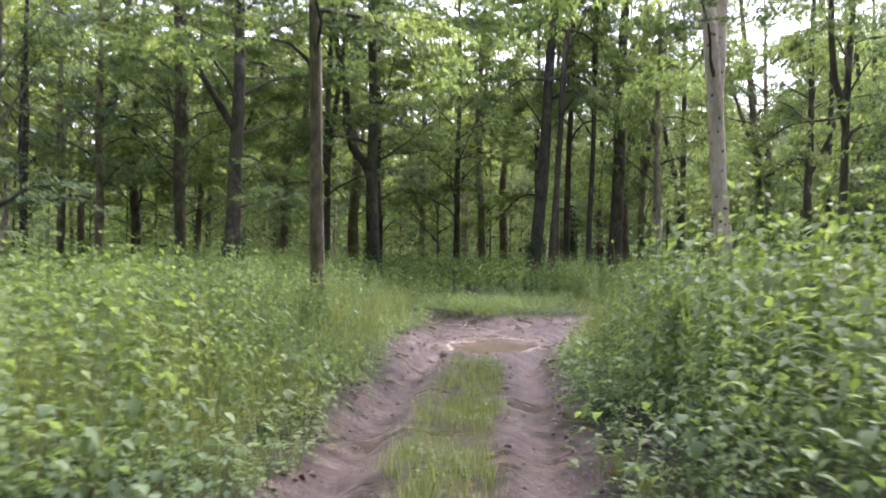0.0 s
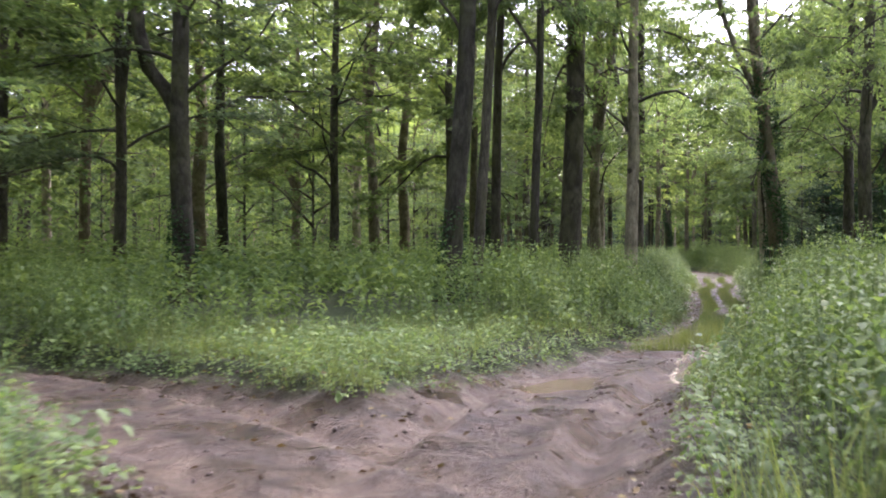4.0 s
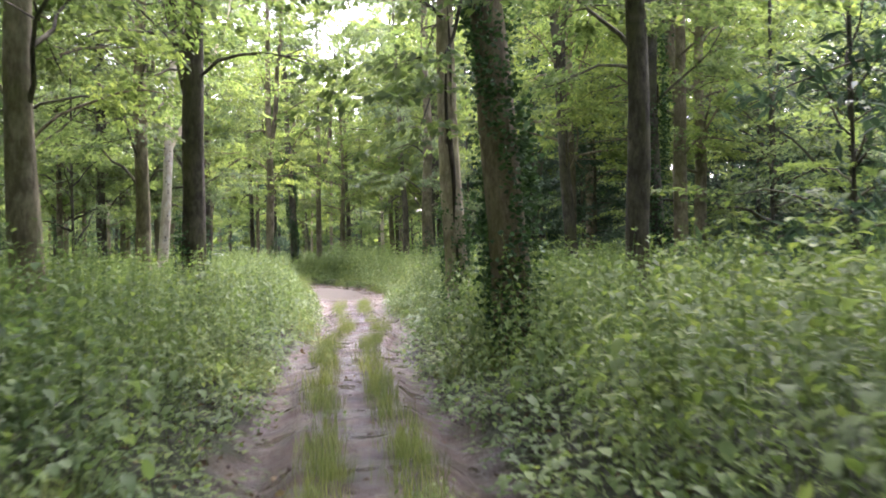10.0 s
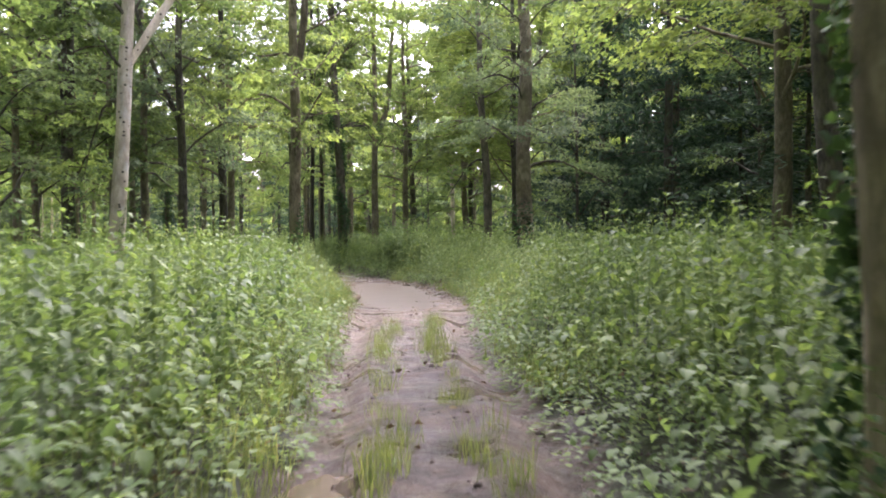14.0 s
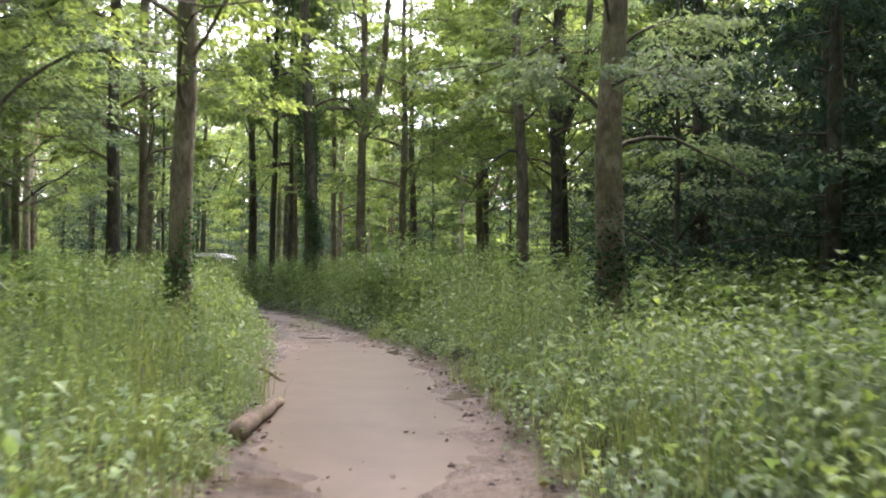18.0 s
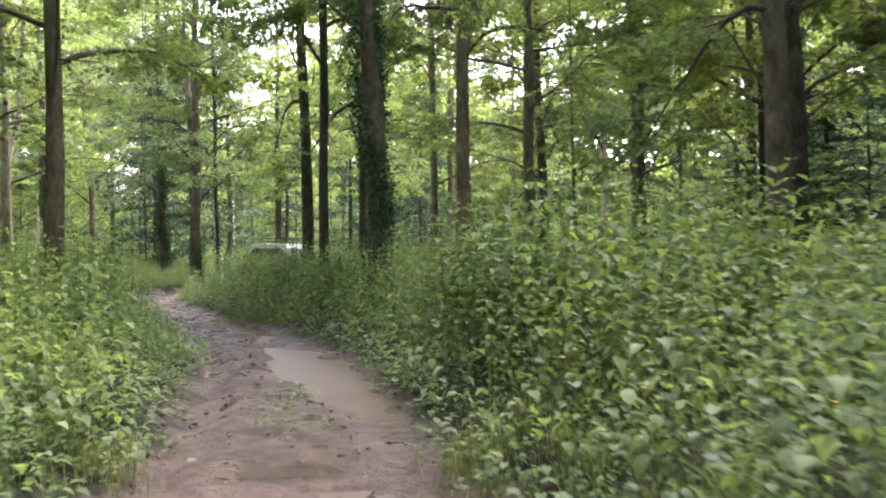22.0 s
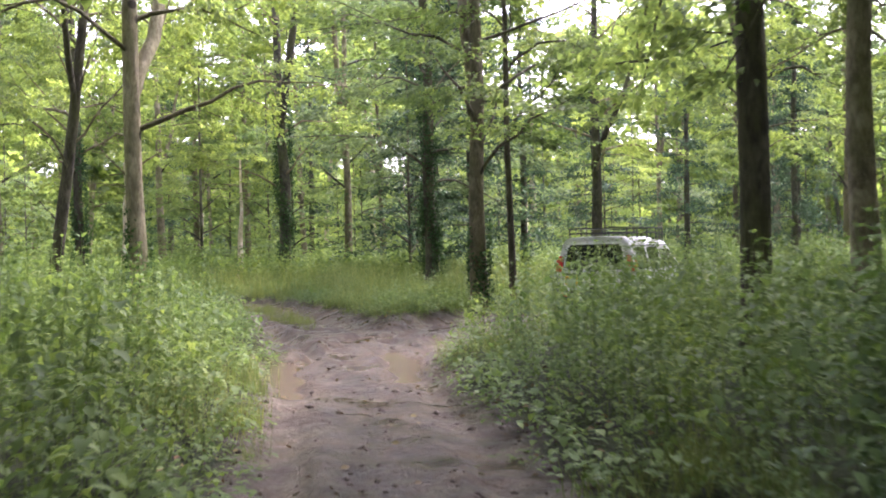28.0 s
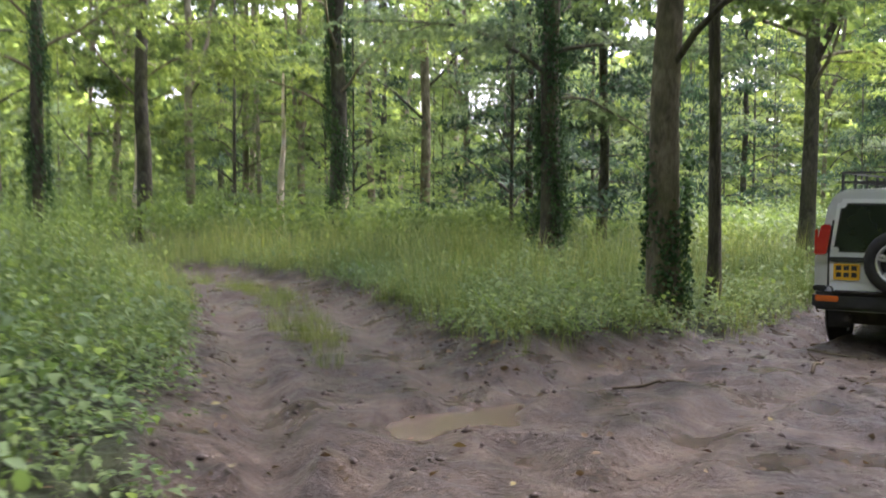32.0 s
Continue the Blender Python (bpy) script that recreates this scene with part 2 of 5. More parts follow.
def part(name, data, material=None, parent=None, label=""):
    """Links a bmesh or a mesh as one object under a thing or a part."""
    if isinstance(data, bmesh.types.BMesh):
        me = bpy.data.meshes.new(name)
        data.to_mesh(me)
        data.free()
        me.materials.append(material)
        data = me
    ob = new(name, data)
    ob.parent = parent
    return tagged(ob, label)


def joined(pieces):
    """Joins (verts, faces) pairs into one pair."""
    vs, fs, n = [], [], 0
    for v, f in pieces:
        vs.append(v)
        fs.append(np.asarray(f) + n)
        n += len(v)
    return np.concatenate(vs), np.concatenate(fs)


def spread(template, places, turns, sizes):
    """Copies a template's (verts, faces) to many places, turned about z and scaled, as one pair."""
    v, f = template
    c, s = np.cos(turns)[:, None], np.sin(turns)[:, None]
    sizes = np.asarray(sizes)
    if sizes.ndim == 1:
        sizes = np.repeat(sizes[:, None], 3, 1)
    x, y, z = (v[None, :, k] * sizes[:, None, k] for k in range(3))
    out = np.stack([c * x - s * y + places[:, None, 0], s * x + c * y + places[:, None, 1], z + places[:, None, 2]], -1)
    faces = f[None] + (np.arange(len(places)) * len(v))[:, None, None]
    return out.reshape(-1, 3), faces.reshape(-1, f.shape[1])


def tube(points, radii, sides=8, wobble=0.0, seed=0):
    """A tapered tube along points, with quads."""
    points, radii = np.asarray(points, float), np.asarray(radii, float)
    r = np.random.default_rng(seed)
    ahead = np.gradient(points, axis=0)
    ahead /= np.linalg.norm(ahead, axis=1)[:, None] + 1e-9
    ref = np.array([1.0, 0.2, 0.1]) if abs(ahead[0][2]) > 0.6 else np.array([0.0, 0.0, 1.0])
    a = np.cross(ahead, ref)
    a /= np.linalg.norm(a, axis=1)[:, None]
    b = np.cross(ahead, a)
    ang = np.arange(sides) / sides * 2 * np.pi
    lump = 1 + wobble * r.normal(size=(len(points), sides))
    ring = (np.cos(ang)[None, :, None] * a[:, None] + np.sin(ang)[None, :, None] * b[:, None]) * (radii[:, None] * lump)[..., None]
    v = (points[:, None] + ring).reshape(-1, 3)
    k = np.arange(len(points) - 1)[:, None] * sides
    j = np.arange(sides)[None]
    n = (j + 1) % sides
    f = np.stack([k + j, k + n, k + sides + n, k + sides + j], -1).reshape(-1, 4)
    return v, f


def leaves(centres, length, width, r, droop=0.35, cup=0.12, pitch=0.5, yaw=None, sway=0.6):
    """Folded leaves (two triangles each) round given centres, every one turned its own way or along yaw."""
    n = len(centres)
    yaw = r.uniform(0, 2 * np.pi, n) if yaw is None else yaw
    tilt, roll = r.normal(-droop, pitch, n), r.normal(0, sway, n)
    size = r.uniform(0.7, 1.3, n)
    ax = np.stack([np.cos(yaw) * np.cos(tilt), np.sin(yaw) * np.cos(tilt), np.sin(tilt)], -1)
    side = np.stack([-np.sin(yaw), np.cos(yaw), 0 * yaw], -1)
    up = np.cross(ax, side)
    side = side * np.cos(roll)[:, None] + up * np.sin(roll)[:, None]
    up = np.cross(ax, side)
    L, W = (length * size)[:, None], (width * size)[:, None]
    base = centres - ax * L * 0.5
    tip = centres + ax * L * 0.5
    mid = centres - ax * L * 0.05
    lft, rgt = mid + side * W * 0.5 + up * W * cup * 2, mid - side * W * 0.5 + up * W * cup * 2
    v = np.stack([base, lft, tip, rgt], 1).reshape(-1, 3)
    k = np.arange(n)[:, None] * 4
    return v, np.concatenate([k + [[0, 2, 1]], k + [[0, 3, 2]]], 1).reshape(-1, 3)


# ---- plan of the tracks ----
def smooth_line(points, step=0.25):
    """A Catmull-Rom line through points, at even steps."""
    p = np.array(points, float)
    p = np.concatenate([2 * p[:1] - p[1:2], p, 2 * p[-1:] - p[-2:-1]])
    out = []
    for k in range(1, len(p) - 2):
        t = np.linspace(0, 1, 40, endpoint=False)[:, None]
        a, b, c, d = p[k - 1 : k + 3]
        out.append(0.5 * (2 * b + (c - a) * t + (2 * a - 5 * b + 4 * c - d) * t**2 + (3 * b - a - 3 * c + d) * t**3))
    line = np.concatenate(out)
    dist = np.r_[0, np.cumsum(np.linalg.norm(np.diff(line, axis=0), axis=1))]
    at = np.arange(0, dist[-1], step)
    return np.stack([np.interp(at, dist, line[:, k]) for k in (0, 1)], -1)


MAIN = smooth_line([(0, -14), (-0.1, 0), (0.0, 6), (0.3, 11), (0.8, 16.5), (2.2, 21.5), (4.5, 26.2), (7.58, 30.9), (10.3, 37.4), (13.4, 46.2), (15.25, 50.3), (17.3, 56.3),
    (19.6, 62.5), (21.2, 67.8), (22.3, 73), (22.9, 78), (23.1, 82.7), (22.5, 87.3), (21.92, 90.4), (21.3, 94.2), (20.7, 97.8), (20.9, 101.0), (22.0, 103.6), (23.8, 105.7),
    (25.5, 108.6), (28.2, 114), (33, 123), (40, 134)])
FORK_WEST = smooth_line([(1.4, 19.5), (-0.4, 22.7), (-2.6, 25.4), (-6, 27.1), (-12, 29.6), (-24, 36)])
FORK_NORTH = smooth_line([(20.6, 100.2), (19.55, 103.2), (18.15, 107.0), (16.5, 110.9), (14.2, 113.4), (11, 114.4), (2, 113.2)])
TURN_OUT = smooth_line([(21.6, 99.4), (22.8, 101.8), (24.5, 104.4), (25.9, 107.2), (27.0, 109.6)])
TRACKS = (MAIN, FORK_WEST, FORK_NORTH, TURN_OUT)


def near(line, xy):
    """Signed distance to a track's middle (right positive) and the length along it."""
    xy = np.asarray(xy, float)
    off, along = np.empty(len(xy)), np.empty(len(xy))
    way = np.gradient(line, axis=0)
    way /= np.linalg.norm(way, axis=1)[:, None]
    for k in range(0, len(xy), 8000):
        q = xy[k : k + 8000]
        d2 = ((q[:, None] - line[None]) ** 2).sum(-1)
        i = d2.argmin(1)
        side = np.sign(way[i, 1] * (q[:, 0] - line[i, 0]) - way[i, 0] * (q[:, 1] - line[i, 1]))
        off[k : k + 8000], along[k : k + 8000] = np.sqrt(d2[np.arange(len(q)), i]) * side, i * 0.25
    return off, along


def off_track(xy):
    return np.min([np.abs(near(t, xy)[0]) for t in TRACKS], axis=0)


def bare_half(xy):
    """Half the width of bare mud between the plants: wide at the forks and the great puddle, narrow on the straight."""
    return np.interp(np.asarray(xy)[:, 1], (8, 14, 16, 22, 27, 46, 56, 62, 72, 76, 84, 90, 97, 100), (1.05, 1.15, 1.5, 1.5, 0.82, 0.8, 0.82, 1.2, 1.2, 0.92, 0.9, 0.95, 1.05, 1.3))


def wave(xy, scale, seed=0.0):
    """Smooth unevenness from a few sines, -1 to 1."""
    x, y = np.asarray(xy)[:, 0] / scale + seed, np.asarray(xy)[:, 1] / scale - seed
    return (np.sin(x * 1.3 + 2.1 * np.sin(y * 0.7)) + np.sin(y * 1.7 + 1.3 * np.sin(x * 0.9)) + np.sin((x + y) * 2.3 + seed)) / 3


def step01(x, a, b):
    t = np.clip((x - a) / (b - a), 0, 1)
    return t * t * (3 - 2 * t)


# standing water: x, y, half length, half width, turn, depth of the hollow
PUDDLES = ((0.95, 17.8, 1.35, 0.72, 80, 0.09), (6.1, 26.9, 1.9, 0.42, 62, 0.09), (3.6, 25.2, 0.9, 0.34, 55, 0.07), (8.6, 31.7, 1.3, 0.3, 65, 0.07),
    (21.35, 69.2, 6.4, 1.12, 75.5, 0.07), (23.5, 81.2, 3.8, 0.46, 92, 0.1), (23.0, 88.2, 3.0, 0.3, 98, 0.08),
    (19.8, 97.8, 2.3, 0.27, 103, 0.08), (21.3, 98.6, 1.8, 0.28, 97, 0.08), (20.5, 102.4, 0.7, 0.3, 60, 0.07), (14.3, 49.9, 1.3, 0.22, 66, 0.06))


def ground_height(xy):
    """The ground: hummocks in the wood, banks along the tracks, ruts and hollows in them."""
    xy = np.asarray(xy, float)
    wild = 0.10 * wave(xy, 4.0) + 0.22 * wave(xy, 17.0, 2.0) + 0.04 * wave(xy, 1.2, 5.0)
    bank = np.full(len(xy), 9.0)
    cut = np.full(len(xy), 9.0)
    for k, line in enumerate(TRACKS):
        u, s = near(line, xy)
        a = np.abs(u)
        wide = 1.15 + 0.12 * wave(xy, 2.4, 3.0 + k)
        rut = (-0.125 * np.exp(-(((a - 0.78) / 0.2) ** 2)) + 0.05 * np.exp(-(((a - 0.46 - 0.05 * wave(xy, 1.1, 8.0)) / 0.11) ** 2)) + 0.04 * np.exp(-(((a - 1.08) / 0.12) ** 2))) * (0.75 + 0.5 * wave(xy, 2.9, 1.0))
        floor = rut + 0.024 * wave(xy, 0.55, 4.0) + 0.02 * wave(xy, 0.19, 7.0)
        rise = 0.22 * step01(a, wide - 0.1, wide + 0.5)
        cut = np.minimum(cut, floor + rise)
        bank = np.minimum(bank, a)
    t = step01(bank, 1.5, 4.5)
    z = cut * (1 - t) + (0.2 + wild) * t
    lumps = 0.02 * wave(xy, 0.55, 4.0) + 0.014 * wave(xy, 0.21, 7.0)
    for x, y, l, w, turn, deep in PUDDLES:
        c, s = math.cos(radians(turn)), math.sin(radians(turn))
        dx = xy[:, 0] - x + 0.17 * wave(xy, 0.42, 3.0) + 0.07 * wave(xy, 0.17, 1.0)
        dy = xy[:, 1] - y + 0.17 * wave(xy, 0.47, 8.0) + 0.07 * wave(xy, 0.19, 5.0)
        e = ((c * dx + s * dy) / l) ** 2 + ((-s * dx + c * dy) / w) ** 2
        bowl = -0.066 + deep * (e - 1)
        shore = np.maximum(np.minimum(z, bowl + 0.015), -0.058 + 0.05 * np.clip(e - 1, 0, 0.6))
        t = step01(e, 2.6, 1.5)
        z = z * (1 - t) + np.where(e < 1, np.minimum(bowl, z) + 0.4 * lumps, shore) * t
    churn = np.exp(-(((xy[:, 0] - 21.5) ** 2 + (xy[:, 1] - 101) ** 2) / 6.5**2) ** 2) + 0.6 * np.exp(-(((xy[:, 0] - 22.6) / 2.2) ** 2 + ((xy[:, 1] - 84) / 9.0) ** 4)) + 0.5 * np.exp(-(((xy[:, 0] - 2.5) ** 2 + (xy[:, 1] - 22.5) ** 2) / 4.0**2) ** 2)
    ridges = 1 - np.abs(wave(xy, 0.36, 6.0)) * 2.2
    z = z + churn * step01(bank, 1.7, 1.2) * step01(z, -0.075, -0.02) * (0.035 * ridges + 0.02 * wave(xy, 0.2, 3.0))
    # the lane sinks a little where it leaves the fork
    z = z - 0.23 * np.exp(-(((xy[:, 0] - 25.6) ** 2 + (xy[:, 1] - 108.6) ** 2) / 3.6**2) ** 1.5)
    return z


def at_ground(xy):
    xy = np.atleast_2d(np.asarray(xy, float))
    return np.column_stack([xy, ground_height(xy)])


# ---- ground ----
def grid_faces(keep):
    """Quads of a grid whose four corners are kept, with the vertices renumbered."""
    ny, nx = keep.shape
    full = keep[:-1, :-1] & keep[1:, :-1] & keep[:-1, 1:] & keep[1:, 1:]
    j, i = np.nonzero(full)
    quads = np.stack([j * nx + i, j * nx + i + 1, (j + 1) * nx + i + 1, (j + 1) * nx + i], -1)
    used, idx = np.unique(quads, return_inverse=True)
    return used, idx.reshape(-1, 4)


gx, gy = np.meshgrid(np.arange(-60, 90.1, 1.0), np.arange(-22, 175.1, 1.0))
gxy = np.stack([gx.ravel(), gy.ravel()], -1)
dist_track = off_track(gxy)
gz = ground_height(gxy) - 0.25 * (1 - step01(dist_track, 2.0, 4.5))
edge = np.array([[-900, -900], [900, -900], [900, 1000], [-900, 1000]], float)
gv = np.column_stack([gxy, gz])
_, gf = grid_faces(np.ones(gx.shape, bool))
ring = np.array([[-60, -22], [90, -22], [90, 175], [-60, 175]], float)
nv = len(gv)
gv = np.concatenate([gv, np.column_stack([ring, np.full(4, -0.3)]), np.column_stack([edge, np.full(4, -0.3)])])
gf = np.concatenate([gf, [[nv + k, nv + 4 + k, nv + 4 + (k + 1) % 4, nv + (k + 1) % 4] for k in range(4)]])
tagged(new("ground", fast_mesh("ground", gv, gf, M_SOIL, True)), "leaf-littered woodland soil under the undergrowth", "ground", kind="structure")

fx, fy = np.meshgrid(np.arange(-24, 40, 0.1), np.arange(-14, 134, 0.1))
fxy = np.stack([fx.ravel(), fy.ravel()], -1)
coarse = np.zeros(len(fxy), bool)
for line in TRACKS:
    for q in line[::4]:
        i0, j0 = int((q[0] + 24 - 3.4) / 0.1), int((q[1] + 14 - 3.4) / 0.1)
        coarse.reshape(fx.shape)[max(0, j0) : j0 + 69, max(0, i0) : i0 + 69] = True
keep = coarse.copy()
keep[coarse] = off_track(fxy[coarse]) < 2.7
used, ff = grid_faces(keep.reshape(fx.shape))
track_me = fast_mesh("dirt_track", at_ground(fxy[used]), ff, M_MUD, True)
silt = np.max([np.exp(-(((np.abs(near(t, fxy[used])[0]) - 0.78) / 0.3) ** 2)) for t in TRACKS], axis=0)
wet = np.zeros(len(used))
for x, y, l, w, turn, deep in PUDDLES:
    c, s = math.cos(radians(turn)), math.sin(radians(turn))
    dx, dy = fxy[used][:, 0] - x, fxy[used][:, 1] - y
    e = ((c * dx + s * dy) / l) ** 2 + ((-s * dx + c * dy) / w) ** 2
    if y < 18:  # a dried pale rim round the first puddle
        wet = np.maximum(wet, np.exp(-(((e - 1.5 + 0.3 * wave(fxy[used], 0.3, 2.0)) / 0.3) ** 2)))
    wet = np.maximum(wet, np.exp(-(((c * dx + s * dy) / l) ** 2 + ((-s * dx + c * dy) / w) ** 2) * 0.5))
track_me.attributes.new("silt", "FLOAT", "POINT").data.foreach_set("value", np.clip(np.maximum(silt * 0.6, wet) + 0.95 * np.exp(-(((fxy[used][:, 1] - 68.5) / 9.0) ** 4)), 0, 1).astype(np.float32))
verge = step01(off_track(fxy[used]) - bare_half(fxy[used]) + 0.14 * wave(fxy[used], 0.5, 6.0) + 0.07 * wave(fxy[used], 0.16, 2.0), 0.0, 0.3)
track_me.attributes.new("verge", "FLOAT", "POINT").data.foreach_set("value", verge.astype(np.float32))
tagged(new("dirt_track", track_me), "rutted reddish-brown mud track with wet wheel ruts", "track", kind="structure")

for k, (x, y, l, w, turn, deep) in enumerate(PUDDLES):
    level = -0.068 + 0.004 * (k % 2)
    n = int(2 * 1.5 * l / 0.06) + 2
    qx, qy = np.meshgrid(np.linspace(-1.5 * l, 1.5 * l, n), np.linspace(-1.5 * w, 1.5 * w, max(12, int(3.2 * w / 0.06))))
    c, s = math.cos(radians(turn)), math.sin(radians(turn))
    pxy = np.stack([x + c * qx.ravel() - s * qy.ravel(), y + s * qx.ravel() + c * qy.ravel()], -1)
    inside = (qx.ravel() / l) ** 2 + (qy.ravel() / w) ** 2 < 1.9
    flooded = ((ground_height(pxy) < level) & inside).reshape(qx.shape)
    grown = flooded.copy()
    for dj, di in ((1, 0), (-1, 0), (0, 1), (0, -1)):
        grown |= np.roll(flooded, (dj, di), (0, 1))
    cells, pf = grid_faces(grown)
    if len(pf) > 3:
        pv = np.column_stack([pxy[cells], np.full(len(cells), level)])
        tagged(new("puddle", fast_mesh("puddle", pv, pf, M_SILT_WATER if l > 3 else M_WATER, True)), "shallow brown muddy puddle standing in the track", "puddle", kind="structure")


# ---- trees ----
def trunk_mesh(name, seed, height, material, bend=0.25, sides=14):
    """A tapered, slightly bent trunk of 0.2 m radius at breast height, with a root flare."""
    r = np.random.default_rng(seed)
    z = np.r_[-0.4, 0.0, 0.15, 0.4, 0.9, np.linspace(1.6, height, 16)]
    ph = r.uniform(0, 6.28, 4)
    x = bend * (np.sin(z / height * 4.2 + ph[0]) - np.sin(ph[0])) + 0.035 * np.sin(z * 1.1 + ph[2])
    y = bend * (np.sin(z / height * 3.6 + ph[1]) - np.sin(ph[1])) + 0.03 * np.sin(z * 0.9 + ph[3])
    rad = 0.2 * (1 - 0.8 * np.clip(z / height, 0, 1) ** 0.9) * (1 + 0.55 * np.exp(-np.clip(z, 0, None) / 0.28))
    v, f = tube(np.column_stack([x, y, z]), rad, sides, 0.055, seed)
    return fast_mesh(name, v, f, material, True), np.column_stack([x, y, z]), rad


def limb(start, way, length, radius, r, rise=0.25, n=7):
    """Points and radii of one curving branch."""
    way = np.asarray(way, float) / np.linalg.norm(way)
    pts, d = [np.asarray(start, float)], way.copy()
    for _ in range(n - 1):
        d = d + r.normal(0, 0.16, 3) + [0, 0, rise * 0.15]
        d /= np.linalg.norm(d)
        pts.append(pts[-1] + d * length / (n - 1))
    return np.array(pts), radius * np.linspace(1, 0.18, n)


def crown_parts(seed, low, height, reach, count, leaf, material, bark, twigs=24, subs=2):
    """Boughs and leaves of a broadleaf crown: arching boughs that carry flat, layered sprays of leaves: (bough mesh, leaf mesh)."""
    r = np.random.default_rng(seed)
    wood, spots, ways = [], [], []
    for k in range(twigs):
        z0 = low + (height - low) * (k / twigs) ** 0.9 * 0.92
        yaw = k * 2.4 + r.normal(0, 0.4)
        span = reach * (1.05 - 0.55 * abs(k / twigs - 0.35)) * r.uniform(0.6, 1.15)
        p, rad = limb((0, 0, z0), (math.cos(yaw), math.sin(yaw), r.uniform(0.25, 1.1)), span, 0.045 * (1.15 - k / twigs), r, -0.55, n=8)
        wood.append(tube(p, rad, 4))
        spots.append(p[3:])
        ways.append(np.full(len(p) - 3, yaw))
        for m in range(5):
            i = r.integers(2, 7)
            turn = yaw + r.choice([-1, 1]) * r.uniform(0.4, 1.2)
            q, rad2 = limb(p[i], (math.cos(turn), math.sin(turn), r.uniform(-0.1, 0.45)), span * r.uniform(0.25, 0.55), 0.018, r, -0.5, 5)
            if m < subs:
                wood.append(tube(q[[0, 2, 4]], rad2[[0, 2, 4]], 3))
            spots.append(q[1:])
            ways.append(np.full(len(q) - 1, turn))
    pts, ways = np.concatenate(spots), np.concatenate(ways)
    per = 40 if leaf < 0.17 else 26
    n = count // per
    pick = r.integers(0, len(pts), n)
    start = pts[pick] + r.normal(0, 1, (n, 3)) * [0.14, 0.14, 0.08]
    yaw = ways[pick] + r.normal(0, 0.5, n)
    long, wide, sag, tip = (r.uniform(*ab, n)[:, None] for ab in ((0.7, 1.5), (0.28, 0.6), (0.05, 0.4), (-0.15, 0.3)))
    t = r.uniform(0, 1, (n, per)) ** 0.8
    u = r.uniform(-1, 1, (n, per)) * (1.05 - 0.75 * t)
    c, s = np.cos(yaw)[:, None], np.sin(yaw)[:, None]
    x, y = t * long - 0.15, u * wide
    z = tip * t - sag * t * t - 0.12 * np.abs(u) * wide + r.normal(0, 0.035, (n, per))
    at = np.stack([start[:, None, 0] + c * x - s * y, start[:, None, 1] + s * x + c * y, start[:, None, 2] + z], -1).reshape(-1, 3)
    turn = (yaw[:, None] + np.sign(u) * r.uniform(0.3, 1.1, (n, per))).ravel()
    v, f = joined(wood)
    lv, lf = leaves(at, leaf, leaf * 0.62, r, 0.3, 0.1, 0.3, turn, 0.4)
    return fast_mesh("bough", v, f, bark, True), fast_mesh("crown", lv, lf, material)


def conifer_parts(seed, height, reach, count, bark):
    """Branches and needle sprays of a dark conifer: (branch mesh, needle mesh)."""
    r = np.random.default_rng(seed)
    wood, pts = [], []
    for k in range(34):
        h = 1.6 + (height - 2.0) * k / 34
        yaw, span = k * 2.4, reach * (1.05 - 0.85 * k / 34) * r.uniform(0.75, 1.1)
        p = np.array([[math.cos(yaw) * span * t, math.sin(yaw) * span * t, h + 0.25 * t - 0.75 * t * t * span / reach] for t in np.linspace(0, 1, 6)])
        wood.append(tube(p, 0.035 * np.linspace(1, 0.2, 6), 4))
        for t in np.linspace(0.25, 1, 9):
            pts.append([math.cos(yaw) * span * t, math.sin(yaw) * span * t, h + 0.25 * t - 0.75 * t * t * span / reach])
    pts = np.array(pts)
    c = pts[r.integers(0, len(pts), count)] + r.normal(0, 1, (count, 3)) * [0.3, 0.3, 0.16]
    lv, lf = leaves(c, 0.3, 0.085, r, 0.6, 0.1, 0.3)
    v, f = joined(wood)
    return fast_mesh("bough", v, f, bark, True), fast_mesh("crown", lv, lf, M_CONIFER)


def ivy_mesh(seed, height, count):
    """Ivy leaves round a 0.2 m trunk up to a height, thinning upwards."""
    r = np.random.default_rng(seed)
    z = height * r.power(0.8, count) * r.uniform(0.2, 1, count) ** 0.4
    a = r.uniform(0, 2 * np.pi, count)
    cling = np.sin(2 * a + 1.7 * np.sin(z * 0.9 + seed)) + 0.7 * np.sin(z * 2.3 + a) + r.normal(0, 0.35, count) > -0.1
    z, a = z[cling], a[cling]
    count = len(z)
    rad = 0.205 * (1 - 0.3 * z / 17) + np.abs(r.normal(0, 0.035 if height < 5 else 0.075, count)) + 0.08 * np.exp(-z / 0.6)
    c = np.column_stack([rad * np.cos(a), rad * np.sin(a), z + 0.1])
    v, f = leaves(c, 0.056, 0.054, r, 0.9, 0.08, 0.35)
    return fast_mesh("ivy", v, f, M_IVY)


